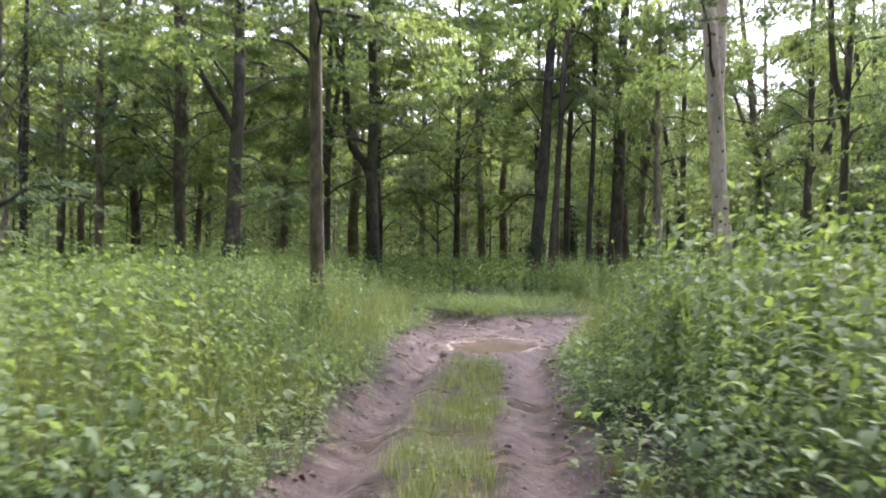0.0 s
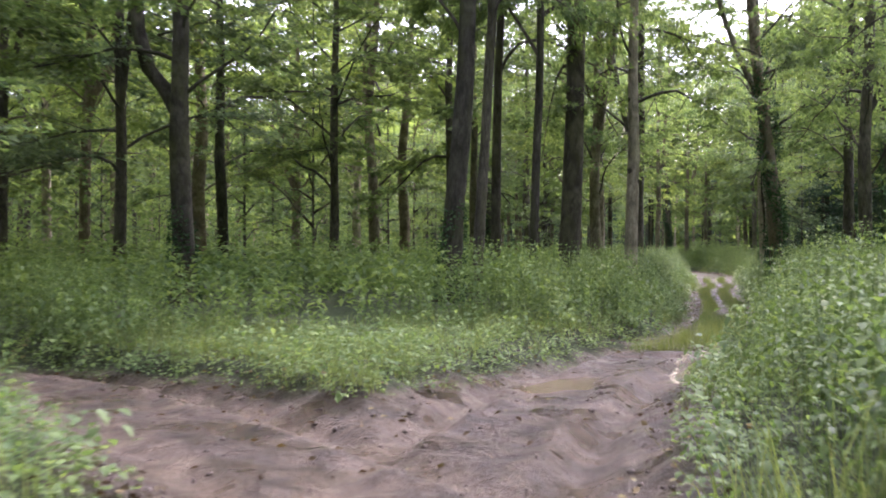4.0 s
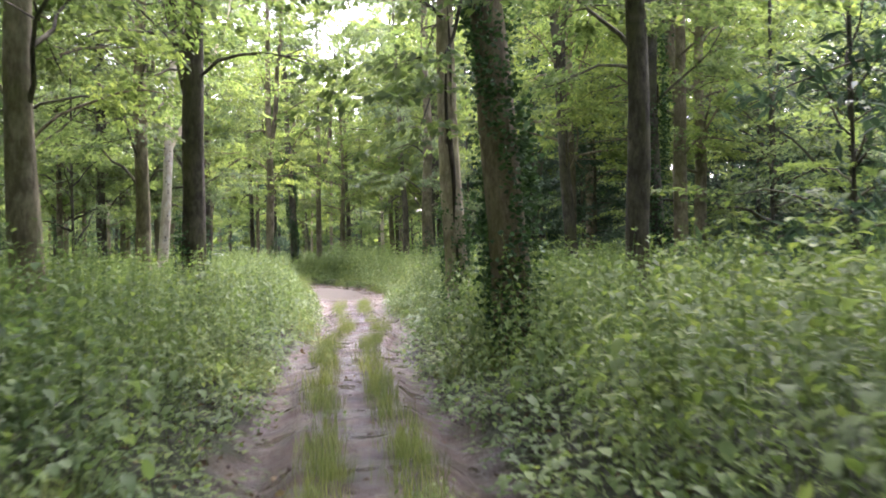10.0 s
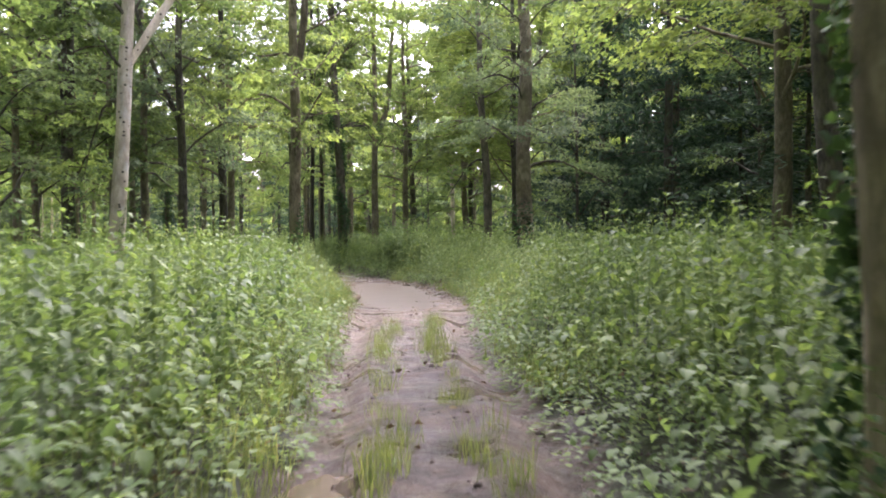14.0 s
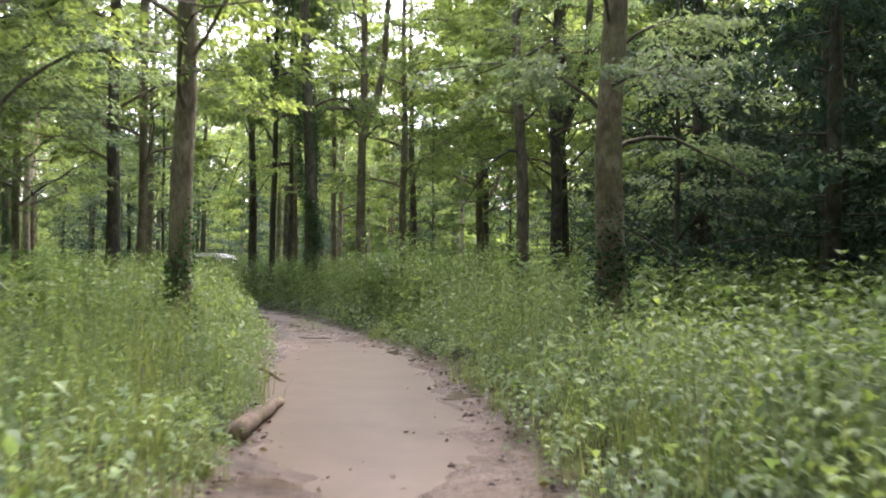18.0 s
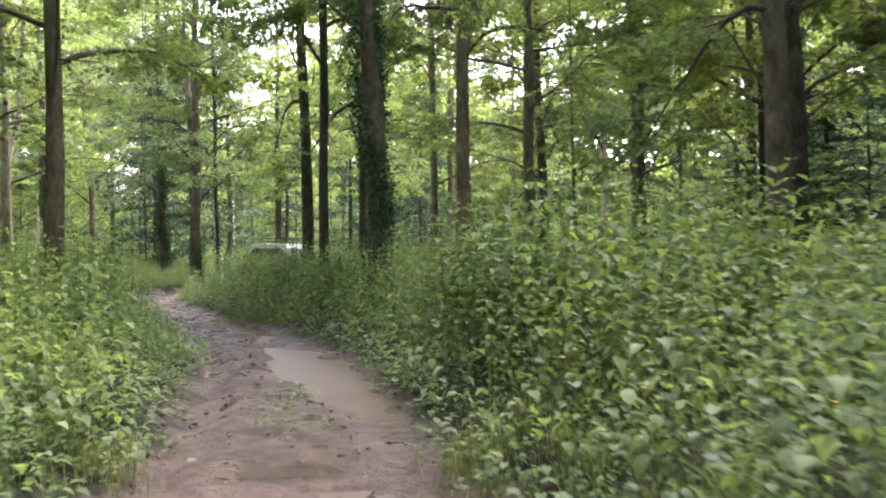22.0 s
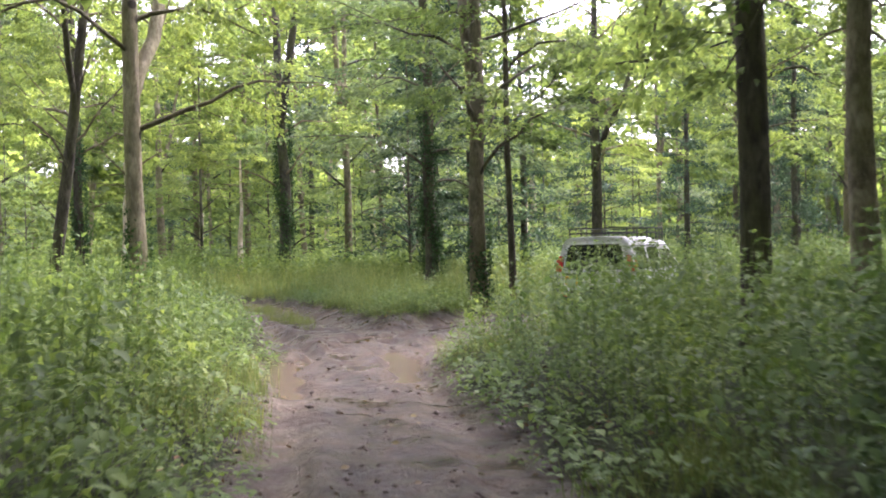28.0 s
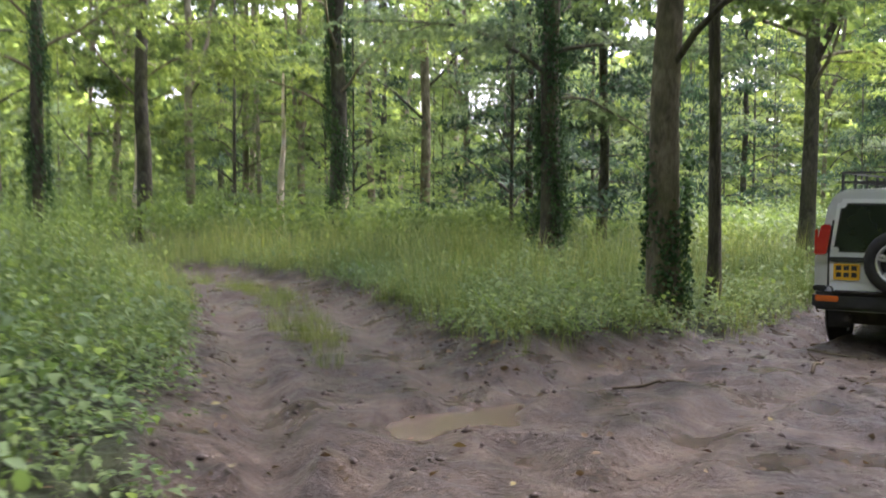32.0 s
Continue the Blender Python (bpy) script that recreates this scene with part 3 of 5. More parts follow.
BARKS = {"dark": M_BARK_DARK, "brown": M_BARK_BROWN, "pale": M_BARK_PALE, "birch": M_BARK_BIRCH}
TRUNKS = {b: [trunk_mesh("trunk", 20 + 7 * k, 17, m, (0.05, 0.1, 0.2, 0.07, 0.28)[k]) for k in range(5)] for b, m in BARKS.items()}
CROWNS = {
    "high": [crown_parts(101 + k, 4.3, 16.5, 5.0, 21000, 0.14, M_CROWN, M_BARK_DARK, 22, 3) for k in range(3)],
    "low": [crown_parts(131 + k, 3.0, 15.5, 4.8, 21000, 0.135, M_CROWN_COOL if k == 1 else M_CROWN, M_BARK_DARK, 26, 3) for k in range(3)],
    "light": [crown_parts(161 + k, 3.4, 15.5, 5.0, 20000, 0.14, M_CROWN_YELLOW, M_BARK_BROWN, 24, 3) for k in range(3)],
    "far": [crown_parts(171 + k, 2.6 + 0.9 * k, 17.5, 5.8, 9500, 0.235, M_CROWN_COOL if k == 1 else M_CROWN, M_BARK_DARK, 18, 1) for k in range(3)],
    "far_light": [crown_parts(181 + k, 2.6 + 0.9 * k, 17.5, 5.8, 9500, 0.235, M_CROWN_YELLOW, M_BARK_DARK, 18, 1) for k in range(2)],
    "sapling": [crown_parts(191 + k, 1.2, 6.4, 2.3, 2800, 0.12, (M_CROWN_YELLOW, M_CROWN, M_CROWN_COOL)[k], M_BARK_DARK, 14, 1) for k in range(3)],
    "conifer": [conifer_parts(221 + k, 16.5, 3.3, 6500, M_BARK_DARK) for k in range(2)],
}
IVIES = [ivy_mesh(241, 2.2, 2600), ivy_mesh(242, 8.5, 11000)]
FORK_SHAPES = (
    ([(-0.06, 0, 3.7), (0.02, 0, 4.6), (0.25, 0.02, 5.2), (0.66, 0.05, 5.8), (0.9, 0.05, 6.8), (1.0, 0.0, 8.3), (1.35, 0.1, 10.5), (1.5, 0.1, 13.5)], [0.07, 0.14, 0.15, 0.14, 0.13, 0.11, 0.08, 0.03]),
    ([(-0.05, 0, 3.9), (0.06, 0.0, 4.7), (0.2, 0.03, 5.6), (0.42, 0.1, 6.8), (0.75, 0.12, 8.2), (1.0, 0.25, 10.2), (1.5, 0.3, 13.0)], [0.08, 0.13, 0.13, 0.12, 0.1, 0.07, 0.03]),
    ([(-0.04, 0, 4.1), (0.1, 0.02, 4.9), (0.5, 0.0, 5.6), (1.05, 0.1, 6.5), (1.5, 0.3, 7.8), (2.1, 0.3, 9.3), (2.4, 0.5, 11.5)], [0.05, 0.09, 0.095, 0.085, 0.07, 0.05, 0.02]),
    ([(-0.03, 0, 4.3), (0.12, 0.05, 5.0), (0.3, 0.12, 6.2), (0.38, 0.1, 7.4), (0.7, 0.0, 9.0), (0.8, -0.1, 12.5)], [0.06, 0.11, 0.11, 0.1, 0.08, 0.03]))
FORK_LIMB = {b: [fast_mesh("fork_limb", *tube(p, w, 9, 0.03, 5), m, True) for p, w in FORK_SHAPES] for b, m in BARKS.items()}
planted = []
LABELS = {"dark": "tall tree with a dark bare trunk and leafy crown", "brown": "tall tree with a straight brown trunk and leafy crown",
    "pale": "tall tree with a pale smooth trunk in the undergrowth", "birch": "birch with pale pinkish bark spotted dark"}


def tree(x, y, thick, bark="dark", crown="high", lean=(0, 0), ivy=0, fork=0, label="", group="trees of the wood", tall=1.0, turn=None, limb_shape=0, spread_to=0):
    """One tree: trunk, branches and leaves under an empty at its foot. lean: degrees towards +x and +y; ivy: 1 foot only, 2 high."""
    k = len(planted)
    planted.append((x, y))
    turn = (k * 137.5) % 360 if turn is None else turn
    root = new("conifer" if crown == "conifer" else "birch_tree" if bark == "birch" else "sapling" if crown == "sapling" else "tree")
    z = float(ground_height([(x, y)])[0]) - 0.03
    root.matrix_basis = pose(x, y, z, -lean[1], lean[0], 0)
    spin = Matrix.Rotation(radians(turn), 4, "Z")
    wide = thick / 0.4 * 1.15
    gap = off_track([(x, y)])[0]
    slim = float(np.interp(y, (36, 40, 54, 70, 76, 94, 99), (0.7, 0.76, 0.76, 0.76, 0.72, 0.72, 0.66))) if gap < 7 else 1.0
    slim = spread_to or slim  # crowns drawn in beside the open lane
    shape = (0, 3, 1)[k % 3] if gap < 12 else k % 5
    t = part("trunk", TRUNKS[bark][shape][0], None, root)
    t.matrix_basis = spin @ Matrix.Diagonal((wide, wide, tall, 1))
    given = fork
    if not fork and crown in ("high", "low", "light", "far", "far_light") and (k * 0.618) % 1 < 0.5:
        fork = (k * 97) % 360 + 1
    if fork:
        f = part("fork_limb", FORK_LIMB[bark][limb_shape if given else (k * 7) % 4], None, root)
        high = tall * (0.85 + 0.1 * (k % 5))
        line = TRUNKS[bark][shape][1]
        foot = spin @ Vector((wide * np.interp(4.8 * high / tall, line[:, 2], line[:, 0]), wide * np.interp(4.8 * high / tall, line[:, 2], line[:, 1]), 0))
        f.matrix_basis = Matrix.Translation(foot) @ Matrix.Rotation(radians(fork), 4, "Z") @ Matrix.Diagonal((min(1.2, wide), min(1.2, wide), high, 1))
    if crown:
        kinds = CROWNS[crown]
        wood, leaf = kinds[k % len(kinds)]
        for name, me in (("bough", wood), ("crown", leaf)):
            o = tagged(part(name, me, None, root), kind="stuff")
            o.matrix_basis = spin @ Matrix.Diagonal((slim, slim, tall, 1))
    if ivy:
        o = part("ivy", IVIES[ivy - 1], None, root, "dark green ivy leaves climbing the trunk")
        o.matrix_basis = spin @ Matrix.Diagonal((wide * 1.02, wide * 1.02, 1, 1))
    if crown == "conifer":
        label = label or "dark dense conifer with drooping needle sprays"
    return tagged(root, label or LABELS[bark], "tree", group)


# the first stretch, before the fork
tree(-2.5, 35.5, 0.44, "dark", "high", ivy=1, fork=150, label="dark tree with a trunk forked at twice head height", tall=1.05)
tree(-2.1, 17.0, 0.23, "brown", "high", (-1.0, 0))
tree(-6.4, 30.0, 0.46, "dark", "high", (2.5, 0), ivy=1, spread_to=1.15)
tree(-9.2, 34.5, 0.3, "dark", "low", (-1, 0))
tree(-13.0, 37.5, 0.34, "brown", "low")
tree(-16.5, 39.0, 0.3, "dark", "low")
tree(0.6, 44.5, 0.28, "dark", "low")
tree(-4.6, 39.1, 0.3, "dark", "low", spread_to=1.1)
tree(-4.9, 53.7, 0.6, "brown", "light")
tree(3.25, 35.0, 0.42, "dark", "high", (3.0, 0), ivy=1, tall=1.35)
tree(3.75, 34.6, 0.22, "dark", "high", (3.0, 0), tall=1.35)
tree(6.75, 38.9, 0.52, "dark", "high", (0.6, 0), tall=1.4)
tree(5.42, 36.7, 0.2, "dark", "high", (1.2, 0), tall=1.35)
tree(5.0, 40.3, 0.26, "dark", "high", (0.8, 0), tall=1.35)
tree(4.35, 46.0, 0.3, "dark", "high")
tree(4.7, 15.9, 0.28, "birch", "high", (-4.5, 0))
tree(-10.5, 39.5, 0.42, "brown", "high")
tree(-14.5, 47.0, 0.45, "dark", "low", (1, 0))
tree(-9.5, 45.0, 0.36, "dark", "light")
tree(-12.0, 58.0, 0.4, "pale", "high")
tree(-1.2, 58.0, 0.34, "brown", "light")
tree(1.5, 64.0, 0.4, "pale", "light")
tree(3.7, 59.3, 0.5, "brown", "light", (3, 0))
tree(6.4, 55.0, 0.36, "brown", "high")
tree(10.2, 64.0, 0.4, "dark", "high")
tree(13.2, 24.0, 0.34, "brown", "high", (-6, 0))
tree(13.5, 36.5, 0.3, "dark", "low")
tree(17.5, 45.0, 0.34, "dark", "high")
tree(11.8, 29.5, 0.26, "dark", "high", (2, 0))
tree(9.6, 52.0, 0.3, "brown", "light")

# the straight between the nettle banks
tree(8.25, 38.3, 0.31, "pale", "high", label="tree with a pale mossy trunk close to the track")
tree(12.5, 52.1, 0.43, "dark", "high", ivy=1, label="dark mossy trunk wrapped in ivy at its foot")
tree(14.6, 67.5, 0.34, "birch", "high", (3.0, 0), fork=8, limb_shape=2, label="leaning birch with a pale forked limb")
tree(19.6, 71.5, 0.31, "brown", "light", ivy=1, label="tree with flaking pale brown bark and ivy foot")
tree(26.2, 71.0, 0.46, "brown", "low", ivy=1, label="straight olive-brown trunk with ivy round its foot")
tree(29.5, 80.6, 0.33, "brown", "high", (-1.8, 0))
tree(36.3, 98.4, 0.36, "brown", "light", (-1.5, 0))
scarred = tree(15.8, 47.5, 0.35, "pale", "high", (-1.4, 0), ivy=1, label="leaning brown trunk with dark bark scars by the track")
tree(14.3, 42.9, 0.42, "brown", "high", (-5.0, 0), ivy=2, label="leaning trunk covered in ivy beside the track")
tree(22.1, 50.5, 0.42, "dark", "high", ivy=2)
tree(34.9, 67.1, 0.42, "pale", "light")
tree(23.8, 56.2, 0.32, "dark", "light", (-3, 0))
tree(33.0, 63.0, 0.32, "pale", "high")
tree(33.2, 85.6, 0.38, "dark", "light")
tree(34.5, 88.0, 0.34, "dark", "light", (1, 0))
tree(19.2, 81.0, 0.3, "dark", "light", spread_to=0.8)
tree(17.0, 74.5, 0.26, "dark", "low")
tree(14.0, 78.0, 0.4, "dark", "low")
tree(9.5, 72.0, 0.4, "dark", "low", ivy=2)

M_SCAR = bark_mat("split_bark", (0.014, 0.011, 0.009), (0.055, 0.042, 0.032))
for z0, z1, turn, wide in ((1.7, 3.3, 245, 0.034), (2.6, 4.3, 232, 0.028), (0.4, 1.4, 255, 0.04), (3.6, 5.2, 262, 0.022)):
    zs = np.linspace(z0, z1, 9)
    a = radians(turn) + 0.09 * np.sin(zs * 3.1)
    grip = 0.196 * 1.006 * (1 - 0.8 * (zs / 17) ** 0.9) * (1 + 0.55 * np.exp(-zs / 0.28))
    p = np.column_stack([grip * np.cos(a) + 0.01 * np.sin(zs), grip * np.sin(a), zs])
    part("bark_scar", fast_mesh("bark_scar", *tube(p, wide * np.sin(np.linspace(0.25, 2.9, 9)), 6, 0.12, 3), M_SCAR, True), None, scarred, "dark split in the bark")

# the bend with the wide puddle, and the stretch after it
tree(20.2, 85.0, 0.27, "brown", "light", spread_to=0.85)
tree(16.9, 91.0, 0.26, "brown", "low", spread_to=1.1)
tree(25.7, 87.7, 0.4, "brown", "high", (-3.0, 0), ivy=2, tall=1.2, label="leaning tree trunk thick with ivy and peeling bark")
tree(28.2, 91.1, 0.32, "brown", "high", tall=1.2)
tree(25.2, 95.2, 0.29, "dark", "high", (-1.5, 0), tall=1.2)
tree(24.95, 90.5, 0.2, "dark", "high", (0.5, 0), tall=1.2)
tree(27.5, 98.4, 0.36, "brown", "high")
tree(26.5, 94.6, 0.18, "dark", "high", tall=1.15)
tree(22.5, 107.6, 0.36, "brown", "low", (1.0, 0), ivy=1, spread_to=0.95, label="brown fluted trunk with ivy in front of the fork")
tree(21.15, 115.0, 0.38, "dark", "low", ivy=2, spread_to=1.0, label="dark ivy-wrapped trunk in the low grass")
tree(15.55, 121.5, 0.42, "dark", "light", ivy=2)
tree(17.1, 100.5, 0.28, "pale", "light", ivy=1, label="pale straight trunk beside the nettles")
tree(9.9, 116.4, 0.3, "dark", "light", ivy=2)
tree(12.5, 107.9, 0.28, "dark", "light", (9, 0), label="dark trunk leaning to one side")
tree(23.3, 109.0, 0.16, "dark", "high")
tree(5.6, 146.0, 0.32, "pale", "light")
tree(11.0, 135.8, 0.3, "brown", "light")
tree(9.5, 123.0, 0.42, "dark", "light")
tree(1.7, 138.0, 0.32, "pale", "light", (6, 0))
tree(14.6, 165.0, 0.5, "pale", "low")
tree(18.8, 150.0, 0.34, "brown", "low")
tree(26.3, 116.0, 0.3, "dark", "light", spread_to=0.9)
tree(31.3, 116.5, 0.32, "dark", "light")
tree(29.0, 108.0, 0.24, "brown", "high")
for x, y, k in ((24.8, 129.0, 0.4), (13.1, 124.5, 0.3), (13.9, 130.5, 0.36), (7.6, 127.0, 0.34)):
    tree(x, y, 0.24, "birch", "sapling", label="pale broken stem with fresh leafy shoots", tall=k)

for x, y, k in ((15.6, 83.5, "low"), (14.6, 90.5, "high"), (16.2, 77.2, "low"), (14.2, 97.0, "low"), (13.0, 86.5, "low"), (12.5, 80.0, "high"), (11.2, 92.5, "low"), (9.8, 99.0, "low")):
    tree(x, y, 0.26, "brown", k)
for x, y in ((4, 120), (8, 131), (13, 141), (17, 129), (0, 132), (6, 144), (17, 147), (-4, 123), (36, 121), (42, 128), (39, 139), (45, 117)):
    tree(x, y, 0.34, "brown", "far", tall=1.15)
tree(30.5, 93.0, 0.3, "brown", "light")
tree(34.2, 102.0, 0.34, "dark", "light")
tree(31.0, 104.5, 0.28, "brown", "light")
tree(37.5, 93.5, 0.3, "dark", "light")
# light-leaved kinds brighten the wood's dim interior through their leaf colour
for x, y, k in ((-17, 44, "light"), (-13, 52, "far_light"), (-19, 52, "far_light"), (-7.5, 47, "light"), (-16, 60, "far_light"), (-11, 66, "far_light"), (9.3, 46, "low"), (12.5, 58, "low"), (26.5, 60.5, "light"), (30, 64.5, "light"), (28.5, 56.5, "light"), (25.5, 53.8, "light")):
    tree(x, y, 0.36, "brown", k)
for sx, sy in ((27.0, 45.5), (29.0, 49.0), (26.0, 51.0), (30.5, 55.5), (28.2, 58.0), (31.0, 66.5), (30.0, 74.5), (24.5, 41.5), (16.6, 36.6)):
    tree(sx, sy, 0.1, "dark", "sapling", group="young trees under the canopy", label="slender young tree with fresh leaves", tall=1.1)

# dark conifers east of the track: a dense plantation, and a few apart
cr = np.random.default_rng(31)
for cx in range(33, 53, 4):
    for cy in range(63, 110, 4):
        x, y = cx + cr.uniform(-1.1, 1.1), cy + cr.uniform(-1.1, 1.1)
        if (y < 87 or x > 42) and (x > 37 or y < 80) and min((x - a) ** 2 + (y - b) ** 2 for a, b in planted) > 2.2**2:
            tree(x, y, cr.uniform(0.26, 0.4), "dark", "conifer", group="conifers of the plantation", tall=cr.uniform(0.65, 0.95) * (0.5 if y > 84 or y < 72 else 1.0))
for cx, cy, s in ((33, 47, 0.6), (37, 52, 0.9), (31, 41, 0.5), (36, 44, 0.8), (35, 55, 0.55), (30, 52, 0.45), (38, 58, 0.7), (19.5, 40.5, 1.0), (22.5, 37.0, 1.1), (28.5, 62, 0.45), (24, 34, 0.9), (29, 35, 0.8), (27, 43, 0.5), (33, 59, 0.5),
    (32.2, 72.5, 0.95), (34.2, 79.6, 1.0), (31.5, 127, 0.75), (35, 124, 0.8), (37.5, 131, 0.9), (28.5, 134, 0.7), (22.4, 119.2, 0.72), (24.4, 121.5, 0.8), (20.6, 123.5, 0.65), (21, 133, 1.0), (12, 150, 1.1), (2, 152, 1.1)):
    tree(cx, cy, 0.34 * s, "dark", "conifer", group="conifers apart from the plantation", tall=s)

for x, y in ((40, 74), (45, 80), (38, 84), (43, 90), (48, 96), (40, 98), (46, 104), (36, 90), (50, 86), (39, 104), (41, 66)):
    tree(x, y, 0.3, "dark", "far_light", tall=1.3)

# the rest of the wood, scattered
fill = np.random.default_rng(41)
tries = np.column_stack([fill.uniform(-44, 62, 3200), fill.uniform(-10, 166, 3200)])
gap_track = off_track(tries)
for (x, y), d in zip(tries, gap_track):
    if d < 10.5 or (31 < x < 54 and 61 < y < 88) or len(planted) > 330 or d > 44 or (d > 30 and fill.random() < 0.4):
        continue
    if min((x - a) ** 2 + (y - b) ** 2 for a, b in planted) < 4.2**2 or (x > 24 and y > 112 and fill.random() < 0.6) or (18 < x < 34 and y > 118 and fill.random() < 0.75) or (-6 < x < 11 and 62 < y < 112 and fill.random() < 0.55):
        continue
    bark = fill.choice(["dark", "brown", "brown", "pale", "pale"])
    crown = "conifer" if x > 33 and fill.random() < 0.3 else fill.choice(["far", "far", "far_light"] if y > 84 else ["far", "far_light", "far_light"])
    tree(x, y, fill.uniform(0.2, 0.46), bark, crown, (fill.normal(0, 1.5), fill.normal(0, 1.5)), tall=fill.uniform(0.95, 1.4))
# young growth under the canopy
count0 = len(planted)
for (x, y), d in zip(tries[::-1], gap_track[::-1]):
    if d < 6.5 or len(planted) - count0 > 230:
        continue
    if d > 45 or min((x - a) ** 2 + (y - b) ** 2 for a, b in planted) < 2.2**2:
        continue
    tree(x, y, fill.uniform(0.06, 0.12), "dark", "sapling", group="young trees under the canopy", label="slender young tree with fresh leaves", tall=fill.uniform(0.75, 1.5))

# shrubs and young stems deeper in the wood
r = np.random.default_rng(71)
spots = np.column_stack([r.uniform(-45, 64, 5000), r.uniform(-10, 170, 5000)])
d = off_track(spots)
spots = spots[(d > 15) & (d < 60)][:900]
per = 170
high = r.uniform(1.2, 5.5, len(spots))
c = np.repeat(np.column_stack([spots, np.zeros(len(spots))]), per, 0) + r.normal(0, 1, (len(spots) * per, 3)) * [0.95, 0.95, 0]
c[:, 2] = 0.5 + np.repeat(high, per) * r.uniform(0, 1, len(c)) ** 0.8
v, f = leaves(c, 0.23, 0.15, r, 0.25, 0.1, 0.35)
tagged(new("shrub_layer", fast_mesh("shrub_layer", v, f, M_CROWN)), "leafy shrubs and young growth between the far trunks", "shrubs", kind="stuff")

# distant woods close the view on all sides
r = np.random.default_rng(77)
n = 230000
a = r.uniform(0, 2 * np.pi, n)
rad = r.uniform(0, 1, n) ** 0.7
bx, by = 14 + (68 + 40 * rad) * np.cos(a), 72 + (104 + 40 * rad) * np.sin(a)
top = 33 + 5 * np.sin(a * 17) + 3 * np.sin(a * 41 + 1) - 14 * np.exp(-(((a - 1.13) / 0.16) ** 2)) - 14 * np.exp(-(((a - 1.4) / 0.05) ** 2)) - 16 * np.exp(-(((a - 1.9) / 0.14) ** 2))
c = np.column_stack([bx, by, top * r.uniform(0, 1, n) ** 0.95])[::40]
c = np.repeat(c, 40, 0) + r.normal(0, 1, (len(c) * 40, 3)) * [1.7, 1.7, 0.6]
v, f = leaves(c, 1.25, 0.9, r, 0.3, 0.1, 0.4)
# lighter leaf colour puts the background's bright, luminous depth into the far foliage
tagged(new("distant_woods", fast_mesh("distant_woods", v, f, M_CROWN_YELLOW)), "green mass of distant woodland foliage", "woods", kind="stuff")
stems = []
for k in range(170):
    a0, rr = r.uniform(0, 2 * np.pi), r.uniform(0, 1)
    x, y = 14 + (70 + 30 * rr) * math.cos(a0), 72 + (108 + 30 * rr) * math.sin(a0)
    stems.append(tube([(x, y, -0.5), (x + r.normal(0, 0.2), y, 6), (x + r.normal(0, 0.4), y, 14)], [0.22, 0.17, 0.08], 6))
tagged(new("distant_trunks", fast_mesh("distant_trunks", *joined(stems), M_BARK_BROWN, True)), "thin far trunks of the wood", "woods", kind="stuff")

# the solid edge of the wood behind it all, lumpy and uneven along its top
u, w = np.meshgrid(np.linspace(0, 2 * np.pi, 721), np.linspace(0, 1, 22))
lump = 1 + 0.02 * np.sin(u * 57 + 9 * w) + 0.015 * np.sin(u * 131 - 14 * w) + 0.012 * np.sin(u * 23 + 21 * w)
high = 15 + 4 * np.sin(u * 19) + 3.5 * np.sin(u * 43 + 1) + 2.5 * np.sin(u * 97 + 2)
v = np.stack([14 + 118 * lump * np.cos(u), 72 + 154 * lump * np.sin(u), -1 + (high + 1) * w], -1).reshape(-1, 3)
_, f = grid_faces(np.ones(u.shape, bool))
# same brightened leaf colour as the distant foliage, in place of light through it
tagged(new("backdrop", fast_mesh("backdrop", v, f, M_CROWN_YELLOW, True)), "dark leafy edge of the far woods", "woods", kind="structure")


# ---- undergrowth ----
def leaf_at(base, way, up, length, width, cup=0.15):
    """One pointed leaf of four triangles, folded along its middle and arched."""
    way, up = np.asarray(way, float), np.asarray(up, float)
    side = np.cross(way, up)
    side /= np.linalg.norm(side) + 1e-9
    mid = base + way * length * 0.42 - up * length * 0.02
    tip = base + way * length - up * length * 0.18
    v = np.array([base, mid + side * width * 0.5 + up * width * cup, mid, mid - side * width * 0.5 + up * width * cup, tip])
    return v, np.array([[0, 2, 1], [0, 3, 2], [1, 2, 4], [2, 3, 4]])


